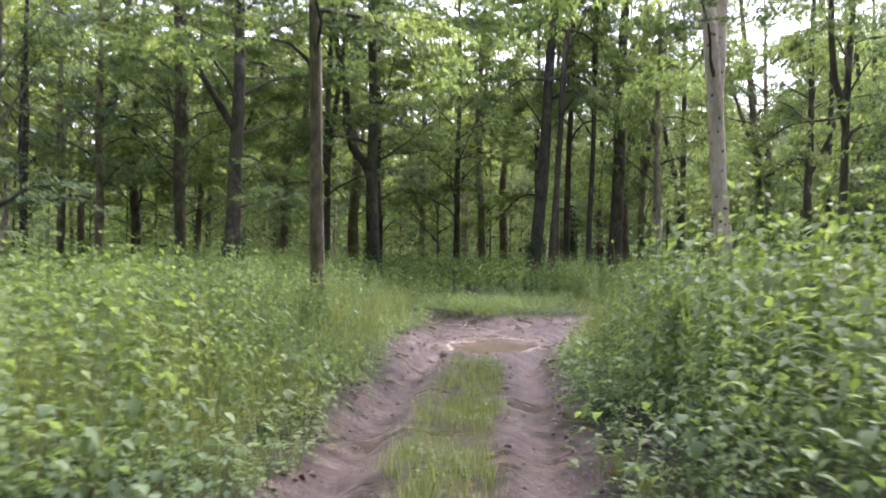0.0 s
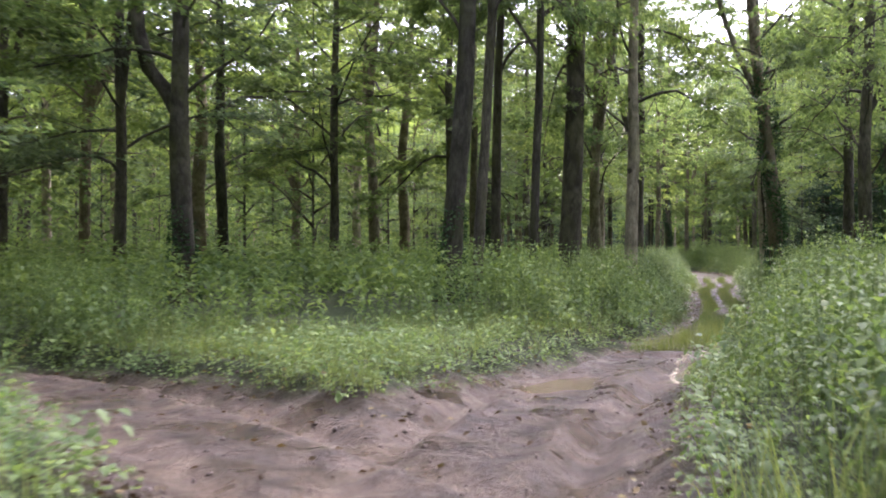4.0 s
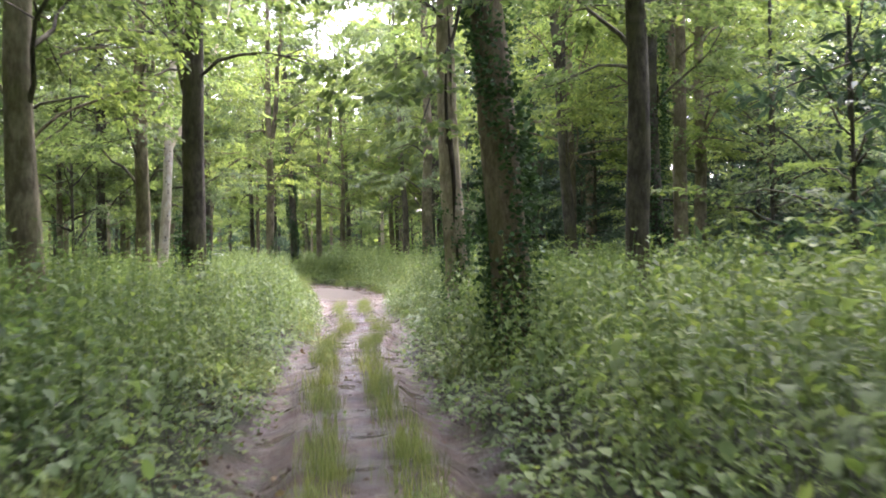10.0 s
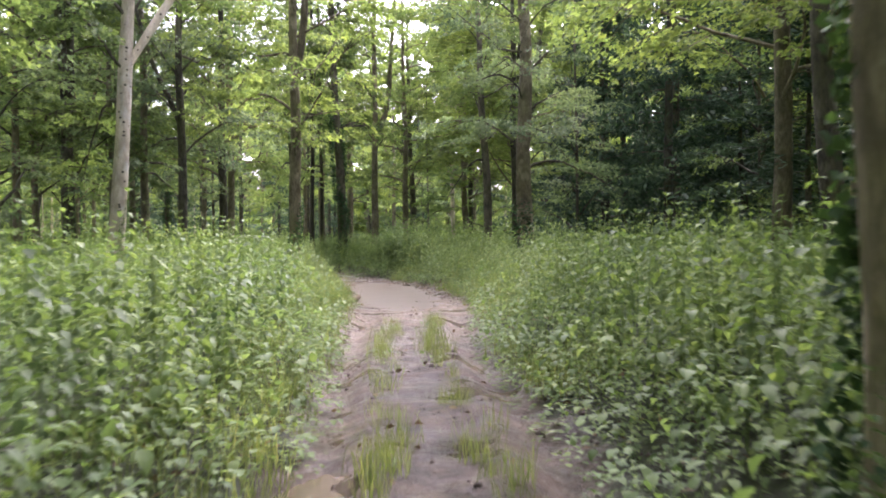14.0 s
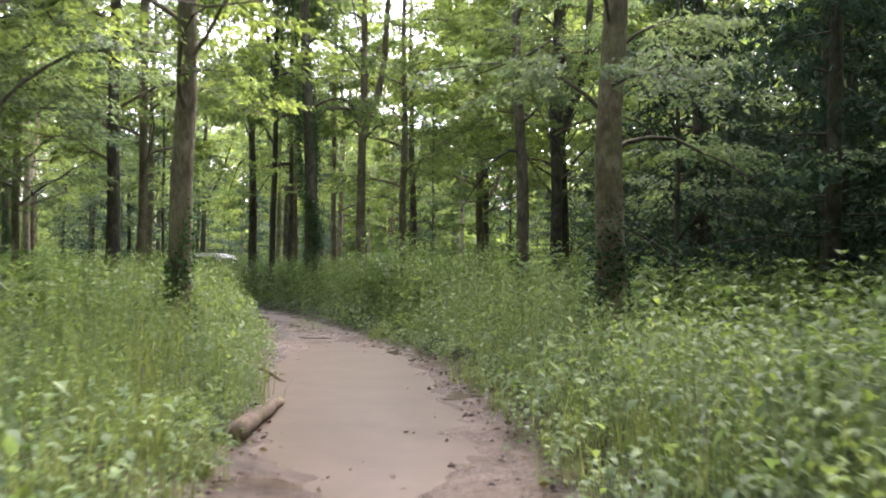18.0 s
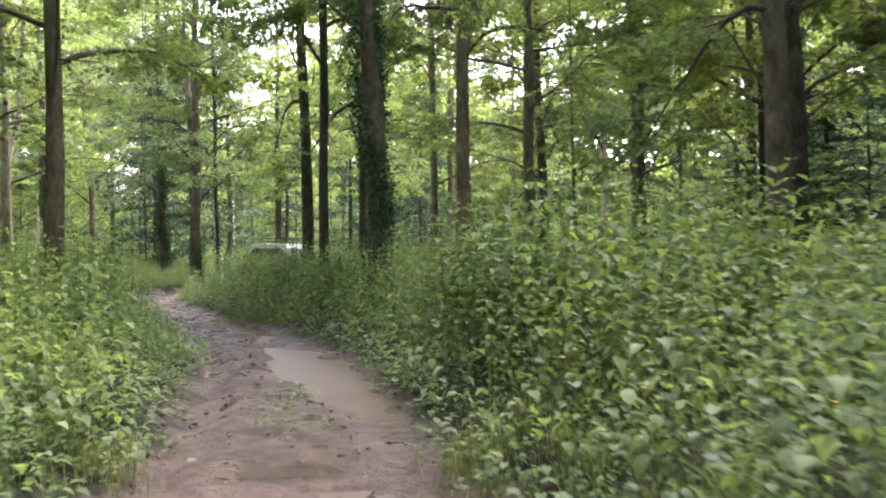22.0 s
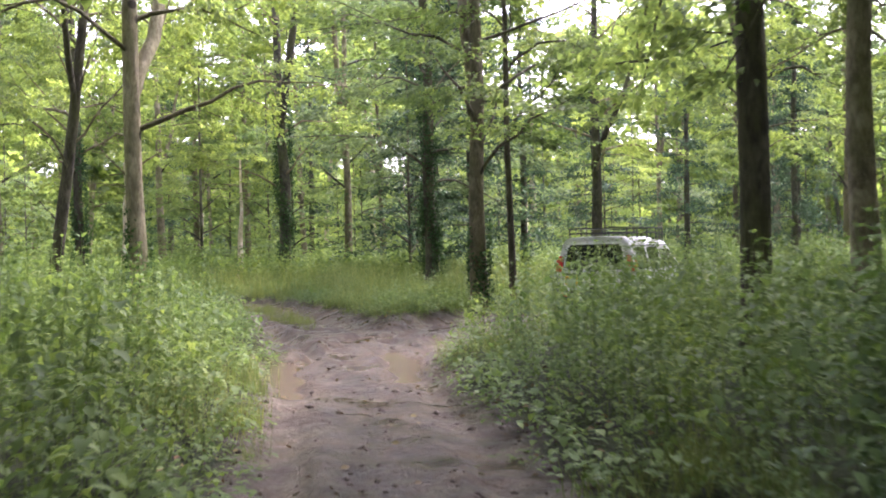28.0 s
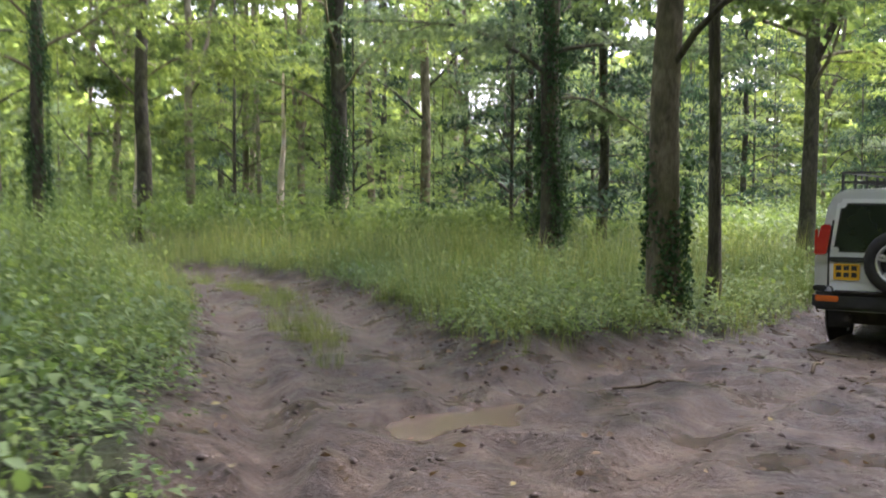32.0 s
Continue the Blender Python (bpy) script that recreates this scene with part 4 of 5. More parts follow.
def nettle(seed, pairs=9, height=1.2, start=0.2, leaf=0.1, fine=True, broad=False):
    """A nettle: a square-ish stem and crossed pairs of pointed, drooping leaves."""
    r = np.random.default_rng(seed)
    bend = r.normal(0, 0.1, 2)
    where = lambda t: np.array([bend[0] * t * t, bend[1] * t * t, height * t])  # noqa: E731
    sv, sf = tube([where(t) for t in (0, 0.5, 1)], [0.0035, 0.003, 0.002], 3)
    out = [(sv, np.concatenate([sf[:, [0, 1, 2]], sf[:, [0, 2, 3]]]))] if fine else []
    for k in range(pairs):
        t = start + (1 - start) * k / (pairs - 0.5)
        size = leaf * (0.75 + 0.6 * math.sin(math.pi * min(1, (k + 1) / (pairs + 1)) ** 0.8)) * (1.0 if k < pairs - 2 else 0.7)
        yaw = k * 1.57 + r.normal(0, 0.35)
        for s in (0, math.pi):
            a = yaw + s + r.normal(0, 0.2)
            drop = r.normal(-0.25, 0.25) if k < pairs - 1 else 0.7
            way = np.array([math.cos(a) * math.cos(drop), math.sin(a) * math.cos(drop), math.sin(drop)])
            up = np.array([-math.cos(a) * math.sin(drop), -math.sin(a) * math.sin(drop), math.cos(drop)])
            p = where(t) + way * size * 0.3
            v, f = (broad_leaf if broad else leaf_at)(p, way, up, size * r.uniform(0.85, 1.25), size * r.uniform(0.58, 0.76))
            if not fine:
                v, f = v[[0, 1, 4, 3]], np.array([[0, 2, 1], [0, 3, 2]])
            out.append((v, f))
    return joined(out)


def broad_leaf(base, way, up, length, width, cup=0.12):
    """One broad pointed leaf with a rounded outline, folded and arched, of ten triangles."""
    way, up = np.asarray(way, float), np.asarray(up, float)
    side = np.cross(way, up)
    side /= np.linalg.norm(side) + 1e-9
    rows = [(0.0, 0.0, 0.0), (0.16, 0.72, -0.01), (0.42, 1.0, 0.0), (0.72, 0.6, -0.06), (1.0, 0.0, -0.2)]
    v = [base]
    for t, w, z in rows[1:4]:
        m = base + way * length * t + up * length * z
        v += [m + side * width * 0.5 * w + up * width * cup * w, m, m - side * width * 0.5 * w + up * width * cup * w]
    v.append(base + way * length - up * length * 0.2)
    f = [[0, 2, 1], [0, 3, 2]]
    for k in (1, 4):
        f += [[k, k + 1, k + 4], [k, k + 4, k + 3], [k + 1, k + 2, k + 5], [k + 1, k + 5, k + 4]]
    f += [[7, 8, 10], [8, 9, 10]]
    return np.array(v), np.array(f)


def bush(seed, count, leaf, wide=0.3, height=0.5, make=None):
    """A low clump of broad leaves on unseen stalks, shaped like a rough dome."""
    r = np.random.default_rng(seed)
    out = []
    for _ in range(count):
        a, q = r.uniform(0, 2 * np.pi), r.uniform(0, 1) ** 0.6
        p = np.array([math.cos(a) * wide * q, math.sin(a) * wide * q, height * (1 - 0.6 * q * q) * r.uniform(0.35, 1)])
        drop = r.normal(0.0, 0.35)
        b = a + r.normal(0, 0.9)
        way = np.array([math.cos(b) * math.cos(drop), math.sin(b) * math.cos(drop), math.sin(drop)])
        up = np.array([-math.cos(b) * math.sin(drop), -math.sin(b) * math.sin(drop), math.cos(drop)])
        s = leaf * r.uniform(0.6, 1.3)
        out.append((make or broad_leaf)(p, way, up, s, s * 0.72))
    return joined(out)


def tuft(seed, blades, height, wide=0.12):
    """A tuft of arching grass blades, two triangles and a tip each."""
    r = np.random.default_rng(seed)
    out = []
    for _ in range(blades):
        a, h = r.uniform(0, 2 * np.pi), height * r.uniform(0.55, 1.15)
        p = r.normal(0, wide, 2)
        w = np.array([-math.sin(a), math.cos(a), 0]) * 0.0038
        b = np.array([p[0], p[1], 0])
        m = b + [math.cos(a) * h * 0.18, math.sin(a) * h * 0.18, h * 0.62]
        t = b + [math.cos(a) * h * 0.55, math.sin(a) * h * 0.55, h]
        out.append((np.array([b - w, b + w, m + w * 0.8, m - w * 0.8, t]), np.array([[0, 1, 2], [0, 2, 3], [3, 2, 4]])))
    return joined(out)


NETTLES = [nettle(300 + k, 14, 1.2, 0.14, 0.066) for k in range(7)]
NETTLES_FAR = [nettle(320 + k, 8, 1.2, 0.35, 0.15, False) for k in range(5)]
NETTLES_LARGE = [nettle(330 + k, 8, 1.2, 0.3, 0.1, True, True) for k in range(4)]
BUSHES = [bush(340 + k, 22, 0.078) for k in range(5)]
GROUND_COVER = [bush(350 + k, 16, 0.06, 0.2, 0.22, leaf_at) for k in range(5)]
TUFTS = [tuft(360 + k, 22, 0.4, 0.1) for k in range(5)]
TALL_TUFTS = [tuft(370 + k, 18, 0.95, 0.2) for k in range(5)]

# places where the growth stands lower or higher: x, y, radius, factor
UNEVEN = ((25.0, 67.5, 3.0, 0.4), (25.4, 72.5, 2.0, 0.85), (24.9, 63.5, 2.2, 0.6), (18.6, 65.0, 2.2, 0.6), (19.8, 69.0, 2.0, 0.6), (20.5, 108.5, 4.5, 0.3), (21.5, 113.5, 5.0, 0.38), (24.0, 109.5, 3.0, 0.35),
    (17.0, 114.0, 3.0, 0.55), (1.2, 26.5, 3.2, 0.28), (3.4, 28.0, 2.0, 0.55), (-1.2, 16.5, 1.8, 0.6), (-1.6, 11.5, 1.5, 0.75), (2.3, 14.5, 1.3, 0.5), (26.3, 77.5, 3.2, 1.32),
    (4.0, 9.0, 4.2, 1.4), (11.2, 31.0, 2.8, 1.32), (13.2, 36.0, 2.2, 1.2), (24.5, 101.5, 1.6, 1.15), (28, 104, 2.5, 0.5), (24.6, 102.2, 1.5, 0.5), (15.5, 100.0, 3.0, 0.85), (17.6, 104.6, 1.5, 0.6), (16.5, 108.6, 1.6, 0.55))


def growth(xy, d):
    """How high the plants stand: low at the track's edge, head-high in the wood."""
    edge = bare_half(xy) + 0.02
    h = 0.36 + 0.95 * step01(d, edge, edge + 0.95) + 0.2 * wave(xy, 2.2, 9.0) * step01(d, 1.6, 3.0) + 0.1 * wave(xy, 0.8, 4.0)
    for x, y, rad, k in UNEVEN:
        e = np.exp(-(((xy[:, 0] - x) ** 2 + (xy[:, 1] - y) ** 2) / rad**2) ** 1.5)
        h = h * (1 + (k - 1) * e)
    return np.clip(h, 0.12, 2.0)


def scatter(seed, per_m2, lo, hi, box=(-30, 62, -8, 150)):
    """Random places between two distances from the tracks, with that distance."""
    r = np.random.default_rng(seed)
    n = int(per_m2 * (box[1] - box[0]) * (box[3] - box[2]))
    xy = np.column_stack([r.uniform(box[0], box[1], n), r.uniform(box[2], box[3], n)])
    out, dd = [], []
    cell = np.concatenate([t[::8] for t in TRACKS])
    for k in range(0, n, 40000):
        q = xy[k : k + 40000]
        rough = np.sqrt(((q[:, None] - cell[None]) ** 2).sum(-1).min(1))
        q = q[(rough > lo - 1.5) & (rough < hi + 1.5)]
        d = off_track(q)
        m = (d > lo) & (d < hi)
        out.append(q[m])
        dd.append(d[m])
    return np.concatenate(out), np.concatenate(dd)


def plant(name, label, category, templates, xy, sizes, material, seed, lift=0.0):
    """One object of stuff: the templates shared out over the places."""
    r = np.random.default_rng(seed)
    which = r.integers(0, len(templates), len(xy))
    ground3 = at_ground(xy)
    ground3[:, 2] += lift - 0.02
    turns = r.uniform(0, 2 * np.pi, len(xy))
    made = [spread(t, ground3[which == k], turns[which == k], sizes[which == k]) for k, t in enumerate(templates) if (which == k).any()]
    tagged(new(name, fast_mesh(name, *joined(made), material)), label, category, kind="stuff")


nr = np.random.default_rng(5)
for k, (y0, y1) in enumerate(((-8, 22), (22, 45), (45, 68), (68, 90), (90, 112))):
    xy, d = scatter(400 + k, 18, 0.8, 4.4, (-8, 34, y0, y1))
    free = d > bare_half(xy) + 0.06
    xy, d = xy[free], d[free]
    h = growth(xy, d) * nr.uniform(0.72, 1.12, len(xy))
    m = h > 0.45
    big = m & (nr.random(len(m)) < np.where((xy[:, 1] > 27) & (xy[:, 1] < 38), 0.13, np.where((xy[:, 1] > 40) & (xy[:, 1] < 62), 0.02, 0.05)))
    plant("nettle_bank", "tall dense green stinging nettles along the track", "nettles", NETTLES, xy[m & ~big], h[m & ~big] / 1.2, M_NETTLE, 410 + k)
    plant("hogweed_bank", "large-leaved pale green weeds among the nettles", "weeds", NETTLES_LARGE, xy[big], h[big] / 1.2, M_BROAD, 415 + k)
    low = ~m | (nr.random(len(m)) < np.where(d < 1.9, 0.3, 0.05))
    plant("broadleaf_weeds", "low broad-leaved weeds and bramble at the track's edge", "weeds", BUSHES, xy[low], np.column_stack([np.clip(h[low] / 0.45, 0.7, 1.1)] * 2 + [np.clip(h[low] / 0.45, 0.65, 1.6)]), M_BROAD, 420 + k)
xy, d = scatter(430, 4.6, 4.4, 12.0)
h = growth(xy, d) * nr.uniform(0.75, 1.1, len(xy))
plant("nettle_field", "waist-high nettles filling the wood floor", "nettles", NETTLES_FAR, xy, h / 1.2, M_NETTLE, 431)
xy, d = scatter(432, 0.9, 12.0, 34.0)
h = growth(xy, d) * nr.uniform(0.8, 1.1, len(xy))
plant("undergrowth", "green undergrowth deeper in the wood", "undergrowth", NETTLES_FAR, xy, np.column_stack([h * 2.4, h * 2.4, h / 1.2]), M_NETTLE, 433)

# grass at the edges, on the hump between the ruts and on the island of the fork
xy, d = scatter(440, 14, 0.9, 2.0, (-8, 34, -8, 112))
grassy = (d > bare_half(xy)) & ((wave(xy, 3.0, 2.5) > 0.25) | (xy[:, 1] > 58) & (xy[:, 1] < 76) & (wave(xy, 1.5, 1.0) > -0.3))
plant("verge_grass", "long thin grass along the edge of the track", "grass", TUFTS, xy[grassy], nr.uniform(0.4, 0.95, grassy.sum()), M_GRASS, 441)
for line, box, label in ((MAIN, (-4, 26, -6, 66), "strip of fresh grass between the wheel ruts"), (FORK_NORTH, (8, 22, 104, 116), "thin grass between the ruts of the side track")):
    xy0 = np.column_stack([nr.uniform(box[0], box[1], 170000), nr.uniform(box[2], box[3], 170000)])
    u, s = near(line, xy0)
    y0 = xy0[:, 1]
    dense = np.where(y0 < 14.2 + 0.4 * wave(xy0, 0.4, 2.0), 0.5, np.where((y0 > 28.2 + 1.2 * wave(xy0, 0.4, 2.0)) & (y0 < 50), 0.8, np.where((y0 >= 50) & (y0 < 60), 0.4, np.where(y0 > 104, 0.03, 0.0))))
    a = np.abs(u) + 0.06 * wave(xy0, 0.9, 1.0)
    bare = 0.2 * step01(y0, 32, 36) * (y0 < 104)  # further on the strip parts into two bands
    hump = (a < np.where(y0 > 104, 0.36, np.where(y0 < 15, 0.36, 0.43))) & (a > bare) & (nr.random(len(u)) < dense * np.clip(0.75 + 0.5 * wave(xy0, 0.9, 3.0), 0, 1))
    plant("centre_strip_grass", label, "grass", TUFTS, xy0[hump], nr.uniform(0.3, 0.75, hump.sum()), M_GRASS, 442)
    if line is MAIN:
        front = hump & ((y0 < 15.5) | (wave(xy0, 0.7, 5.0) > 0.35))
        plant("centre_strip_weeds", "low leafy weeds between the wheel ruts", "weeds", BUSHES, xy0[front][::3], nr.uniform(0.3, 0.6, len(xy0[front][::3])), M_BROAD, 443)
for k, (box, hi, amount) in enumerate((((-5, 0.5, 5, 19), 3.6, 9), ((1, 4, 11, 18), 2.6, 8), ((16.5, 22, 58, 72), 3.2, 7), ((23, 28, 62, 76), 4.0, 1.0), ((12, 20, 106, 124), 6.0, 6), ((19, 26, 108, 122), 7.0, 3))):
    xy, d = scatter(460 + k, amount, 1.2, hi, box)
    xy, d = xy[d > bare_half(xy) + 0.1], d[d > bare_half(xy) + 0.1]
    plant("tall_grass", "tall pale green grass gone to seed beside the track", "grass", TALL_TUFTS, xy, nr.uniform(0.55, 1.15, len(xy)) * np.clip(d / 2.2, 0.55, 1.0), M_GRASS, 470 + k)
xy, d = scatter(444, 14, 1.4, 5.0, (-3, 8, 22, 32))
plant("island_grass", "short bright grass on the island of the fork", "grass", TUFTS, xy, nr.uniform(0.4, 0.9, len(xy)), M_GRASS, 445)
xy, d = scatter(446, 9, 1.3, 9.0, (12, 30, 103, 120))
plant("clearing_grass", "short grass and herbs in the clearing", "grass", TUFTS, xy, nr.uniform(0.5, 1.0, len(xy)), M_GRASS, 447)
xy, d = scatter(448, 4, 1.3, 9.0, (12, 30, 102, 120))
plant("clearing_weeds", "low leafy weeds in the clearing", "weeds", BUSHES, xy, nr.uniform(0.6, 1.3, len(xy)), M_BROAD, 449)

xy, d = scatter(451, 16, 0.8, 2.1, (-8, 34, -6, 112))
keep = (nr.random(len(d)) < 0.75) & (d > bare_half(xy))
plant("ground_cover", "low creeping leaves and moss along the edge of the track", "weeds", GROUND_COVER, xy[keep], np.column_stack([nr.uniform(0.7, 1.3, keep.sum())] * 2 + [nr.uniform(0.4, 1.2, keep.sum()) * np.clip((d[keep] - 0.9) * 2.2, 0.45, 1.4)]), M_NETTLE, 452)
xy = np.column_stack([nr.uniform(24.9, 26.3, 16), nr.uniform(77.9, 81.2, 16)])
plant("tall_weeds", "tall leafy stalks standing above the nettles", "weeds", [nettle(380 + k, 7, 1.2, 0.35, 0.13, True, True) for k in range(3)], xy, nr.uniform(1.3, 1.62, 16), M_NETTLE, 450)

xy = np.array([(22.75, 76.4), (22.9, 76.8), (22.7, 77.1), (22.95, 77.5), (22.85, 78.0)])
plant("weed_tuft", "small tuft of weeds on the hump between the ruts", "weeds", BUSHES, xy, nr.uniform(0.4, 0.75, 5), M_BROAD, 455)

# clods of mud on the tracks
cl = np.random.default_rng(55)
xy = np.column_stack([cl.uniform(-8, 30, 150000), cl.uniform(2, 112, 150000)])
d = off_track(xy)
m = (d < 1.6) & (cl.random(len(d)) < np.where(np.abs(d - 1.2) < 0.3, 0.8, np.where(xy[:, 1] > 76, 0.4, 0.14)))
xy = xy[m]
iv = np.array([[1, 0, 0], [-1, 0, 0], [0, 1, 0], [0, -1, 0], [0.1, 0.1, 0.7], [0, 0, -0.6]], float)
jf = np.array([[0, 2, 4], [2, 1, 4], [1, 3, 4], [3, 0, 4], [2, 0, 5], [1, 2, 5], [3, 1, 5], [0, 3, 5]])
size = np.minimum(cl.lognormal(-4.0, 0.55, len(xy)), 0.04)[:, None] * cl.uniform(0.6, 1.4, (len(xy), 3))
v, f = spread((iv, jf), at_ground(xy), cl.uniform(0, 6.28, len(xy)), size)
tagged(new("mud_clods", fast_mesh("mud_clods", v, f, M_CLOD)), "small dark clods and stones on the mud", "clods", kind="stuff")

# fallen leaves and bits of stem along the track
xy = np.column_stack([cl.uniform(-6, 28, 120000), cl.uniform(2, 112, 120000)])
d = off_track(xy)
m = (d < 2.0) & (cl.random(len(d)) < np.where(d > 1.0, 0.5, 0.12))
c = at_ground(xy[m]) + [0, 0, 0.02]
v, f = leaves(c, 0.07, 0.04, cl, 0.0, 0.1, 0.25)
tagged(new("leaf_litter", fast_mesh("leaf_litter", v, f, M_LITTER)), "fallen brown and faded leaves on the mud", "leaf litter", kind="stuff")

# pale foamy silt left along the rims of two puddles
M_RIM = plain_mat("dried_silt", (0.5, 0.43, 0.31), 0.8, 0.0, 0.25, 14.0)
rs = np.random.default_rng(93)
for (x, y, l, w, turn, _), (a0, a1) in ((PUDDLES[0], (-2.4, 2.2)), (PUDDLES[1], (0.5, 3.4))):
    a = rs.uniform(a0, a1, 420)
    grow = 1.12 + 0.05 * np.sin(5 * a + 1) + rs.normal(0, 0.025, len(a))
    ex, ey = l * grow * np.cos(a), w * grow * np.sin(a)
    c, s = math.cos(radians(turn)), math.sin(radians(turn))
    spots3 = at_ground(np.column_stack([x + c * ex - s * ey, y + s * ex + c * ey]))
    spots3[:, 2] = np.maximum(spots3[:, 2], -0.066)
    size = rs.uniform(0.012, 0.04, (len(a), 1)) * np.array([1.0, 1.0, 0.3])
    v, f = spread((iv, jf), spots3, rs.uniform(0, 6.28, len(a)), size)
    tagged(new("silt_rim", fast_mesh("silt_rim", v, f, M_RIM, True)), "pale foamy silt dried along the puddle's rim", "silt", kind="stuff")

# buttercups among the weeds of the wide bend
fl = np.random.default_rng(91)
xy = np.column_stack([fl.uniform(23.6, 28, 170), fl.uniform(62, 80, 170)])
xy = xy[off_track(xy) > 1.4]
a6 = np.linspace(0, 2 * np.pi, 5, endpoint=False)
petal = np.concatenate([[[0, 0, 0]]] + [[[math.cos(a - 0.5) * 0.6, math.sin(a - 0.5) * 0.6, 0.25], [math.cos(a), math.sin(a), 0.4], [math.cos(a + 0.5) * 0.6, math.sin(a + 0.5) * 0.6, 0.25]] for a in a6])
pf = np.array([t for k in range(5) for t in ([0, 1 + 3 * k, 2 + 3 * k], [0, 2 + 3 * k, 3 + 3 * k])])
p3 = at_ground(xy) + np.column_stack([np.zeros((len(xy), 2)), fl.uniform(0.35, 0.75, len(xy))])
v, f = spread((petal, pf), p3, fl.uniform(0, 6, len(xy)), fl.uniform(0.014, 0.024, len(xy)))
tagged(new("buttercups", fast_mesh("buttercups", v, f, M_YELLOW)), "scattered small yellow flowers among the weeds", "flowers", kind="stuff")


# ---- the silver off-roader that drives ahead, halted past the fork ----
M_SILVER = plain_mat("silver_paint", (0.55, 0.56, 0.58), 0.32, 0.3, 0.06, 3.0, 0.5)
M_WHITE = plain_mat("pale_silver_paint", (0.74, 0.75, 0.77), 0.35, 0.1, 0.05, 3.0, 0.4)
M_BLACK = plain_mat("black_plastic", (0.022, 0.022, 0.023), 0.6, 0.0, 0.3, 8.0)
M_RUBBER = plain_mat("tyre_rubber", (0.02, 0.019, 0.018), 0.85, 0.0, 0.4, 14.0)
M_ALLOY = plain_mat("alloy_rim", (0.6, 0.6, 0.61), 0.35, 0.7, 0.1, 9.0)
M_RED = plain_mat("red_lamp_glass", (0.42, 0.02, 0.018), 0.18, 0.0, 0.15, 12.0, 0.6)
M_ORANGE = plain_mat("orange_lamp_glass", (0.6, 0.13, 0.02), 0.2, 0.0, 0.15, 12.0, 0.6)
M_PLATE = plain_mat("yellow_plate", (0.75, 0.42, 0.02), 0.4, 0.0, 0.08, 6.0)
M_GLASS = plain_mat("tinted_window", (0.012, 0.016, 0.015), 0.06, 0.0, 0.1, 2.0)
M_GRIME = plain_mat("muddy_underbody", (0.04, 0.033, 0.028), 0.8, 0.0, 0.4, 10.0)


def shell(sections):
    """A closed skin through mirrored half sections: each is y and its (x, z) points from the sill up to the roof's middle."""
    bm = bmesh.new()
    rows = []
    for y, half in sections:
        loop = [bm.verts.new((-x, y, z)) for x, z in half] + [bm.verts.new((x, y, z)) for x, z in reversed(half[:-1])]
        rows.append(loop)
    for a, b in zip(rows, rows[1:]):
        for i in range(len(a)):
            j = (i + 1) % len(a)
            bm.faces.new((a[i], a[j], b[j], b[i]))
    bm.faces.new(rows[0])
    bm.faces.new(tuple(reversed(rows[-1])))
    bmesh.ops.recalc_face_normals(bm, faces=bm.faces)
    bmesh.ops.bevel(bm, geom=[e for e in bm.edges if e.calc_face_angle(0) > 0.6], offset=0.025, segments=2, affect="EDGES")
    return bm


def box_bm(x0, x1, y0, y1, z0, z1, bevel=0.01):
    bm = bmesh.new()
    bmesh.ops.create_cube(bm, size=1)
    for v in bm.verts:
        v.co = ((x0 + x1) / 2 + v.co.x * (x1 - x0), (y0 + y1) / 2 + v.co.y * (y1 - y0), (z0 + z1) / 2 + v.co.z * (z1 - z0))
    if bevel:
        bmesh.ops.bevel(bm, geom=bm.edges[:], offset=bevel, segments=2, affect="EDGES")
    return bm


def panel_bm(corners, thick=0.012, bevel=0.02):
    """A thin pane or panel from its corners, thickened inwards along -normal, with rounded corners."""
    bm = bmesh.new()
    f = bm.faces.new([bm.verts.new(c) for c in corners])
    if bevel:
        bmesh.ops.bevel(bm, geom=bm.verts[:], offset=bevel, segments=3, affect="VERTICES")
    bm.faces.ensure_lookup_table()
    f = bm.faces[0]
    f.normal_update()
    n = f.normal.copy()
    out = bmesh.ops.extrude_face_region(bm, geom=[f])
    bmesh.ops.translate(bm, verts=[g for g in out["geom"] if isinstance(g, bmesh.types.BMVert)], vec=-n * thick)
    bmesh.ops.recalc_face_normals(bm, faces=bm.faces)
    return bm


def lathe_bm(profile, steps=36):
    """A ring body about the x axis from (x, radius) points."""
    bm = bmesh.new()
    rings = [[bm.verts.new((x, r * math.cos(2 * math.pi * k / steps), r * math.sin(2 * math.pi * k / steps))) for k in range(steps)] for x, r in profile]
    for a, b in zip(rings, rings[1:]):
        for k in range(steps):
            bm.faces.new((a[k], a[(k + 1) % steps], b[(k + 1) % steps], b[k]))
    bmesh.ops.recalc_face_normals(bm, faces=bm.faces)
    return bm


def smooth(ob):
    for p in ob.data.polygons:
        p.use_smooth = True
    return ob


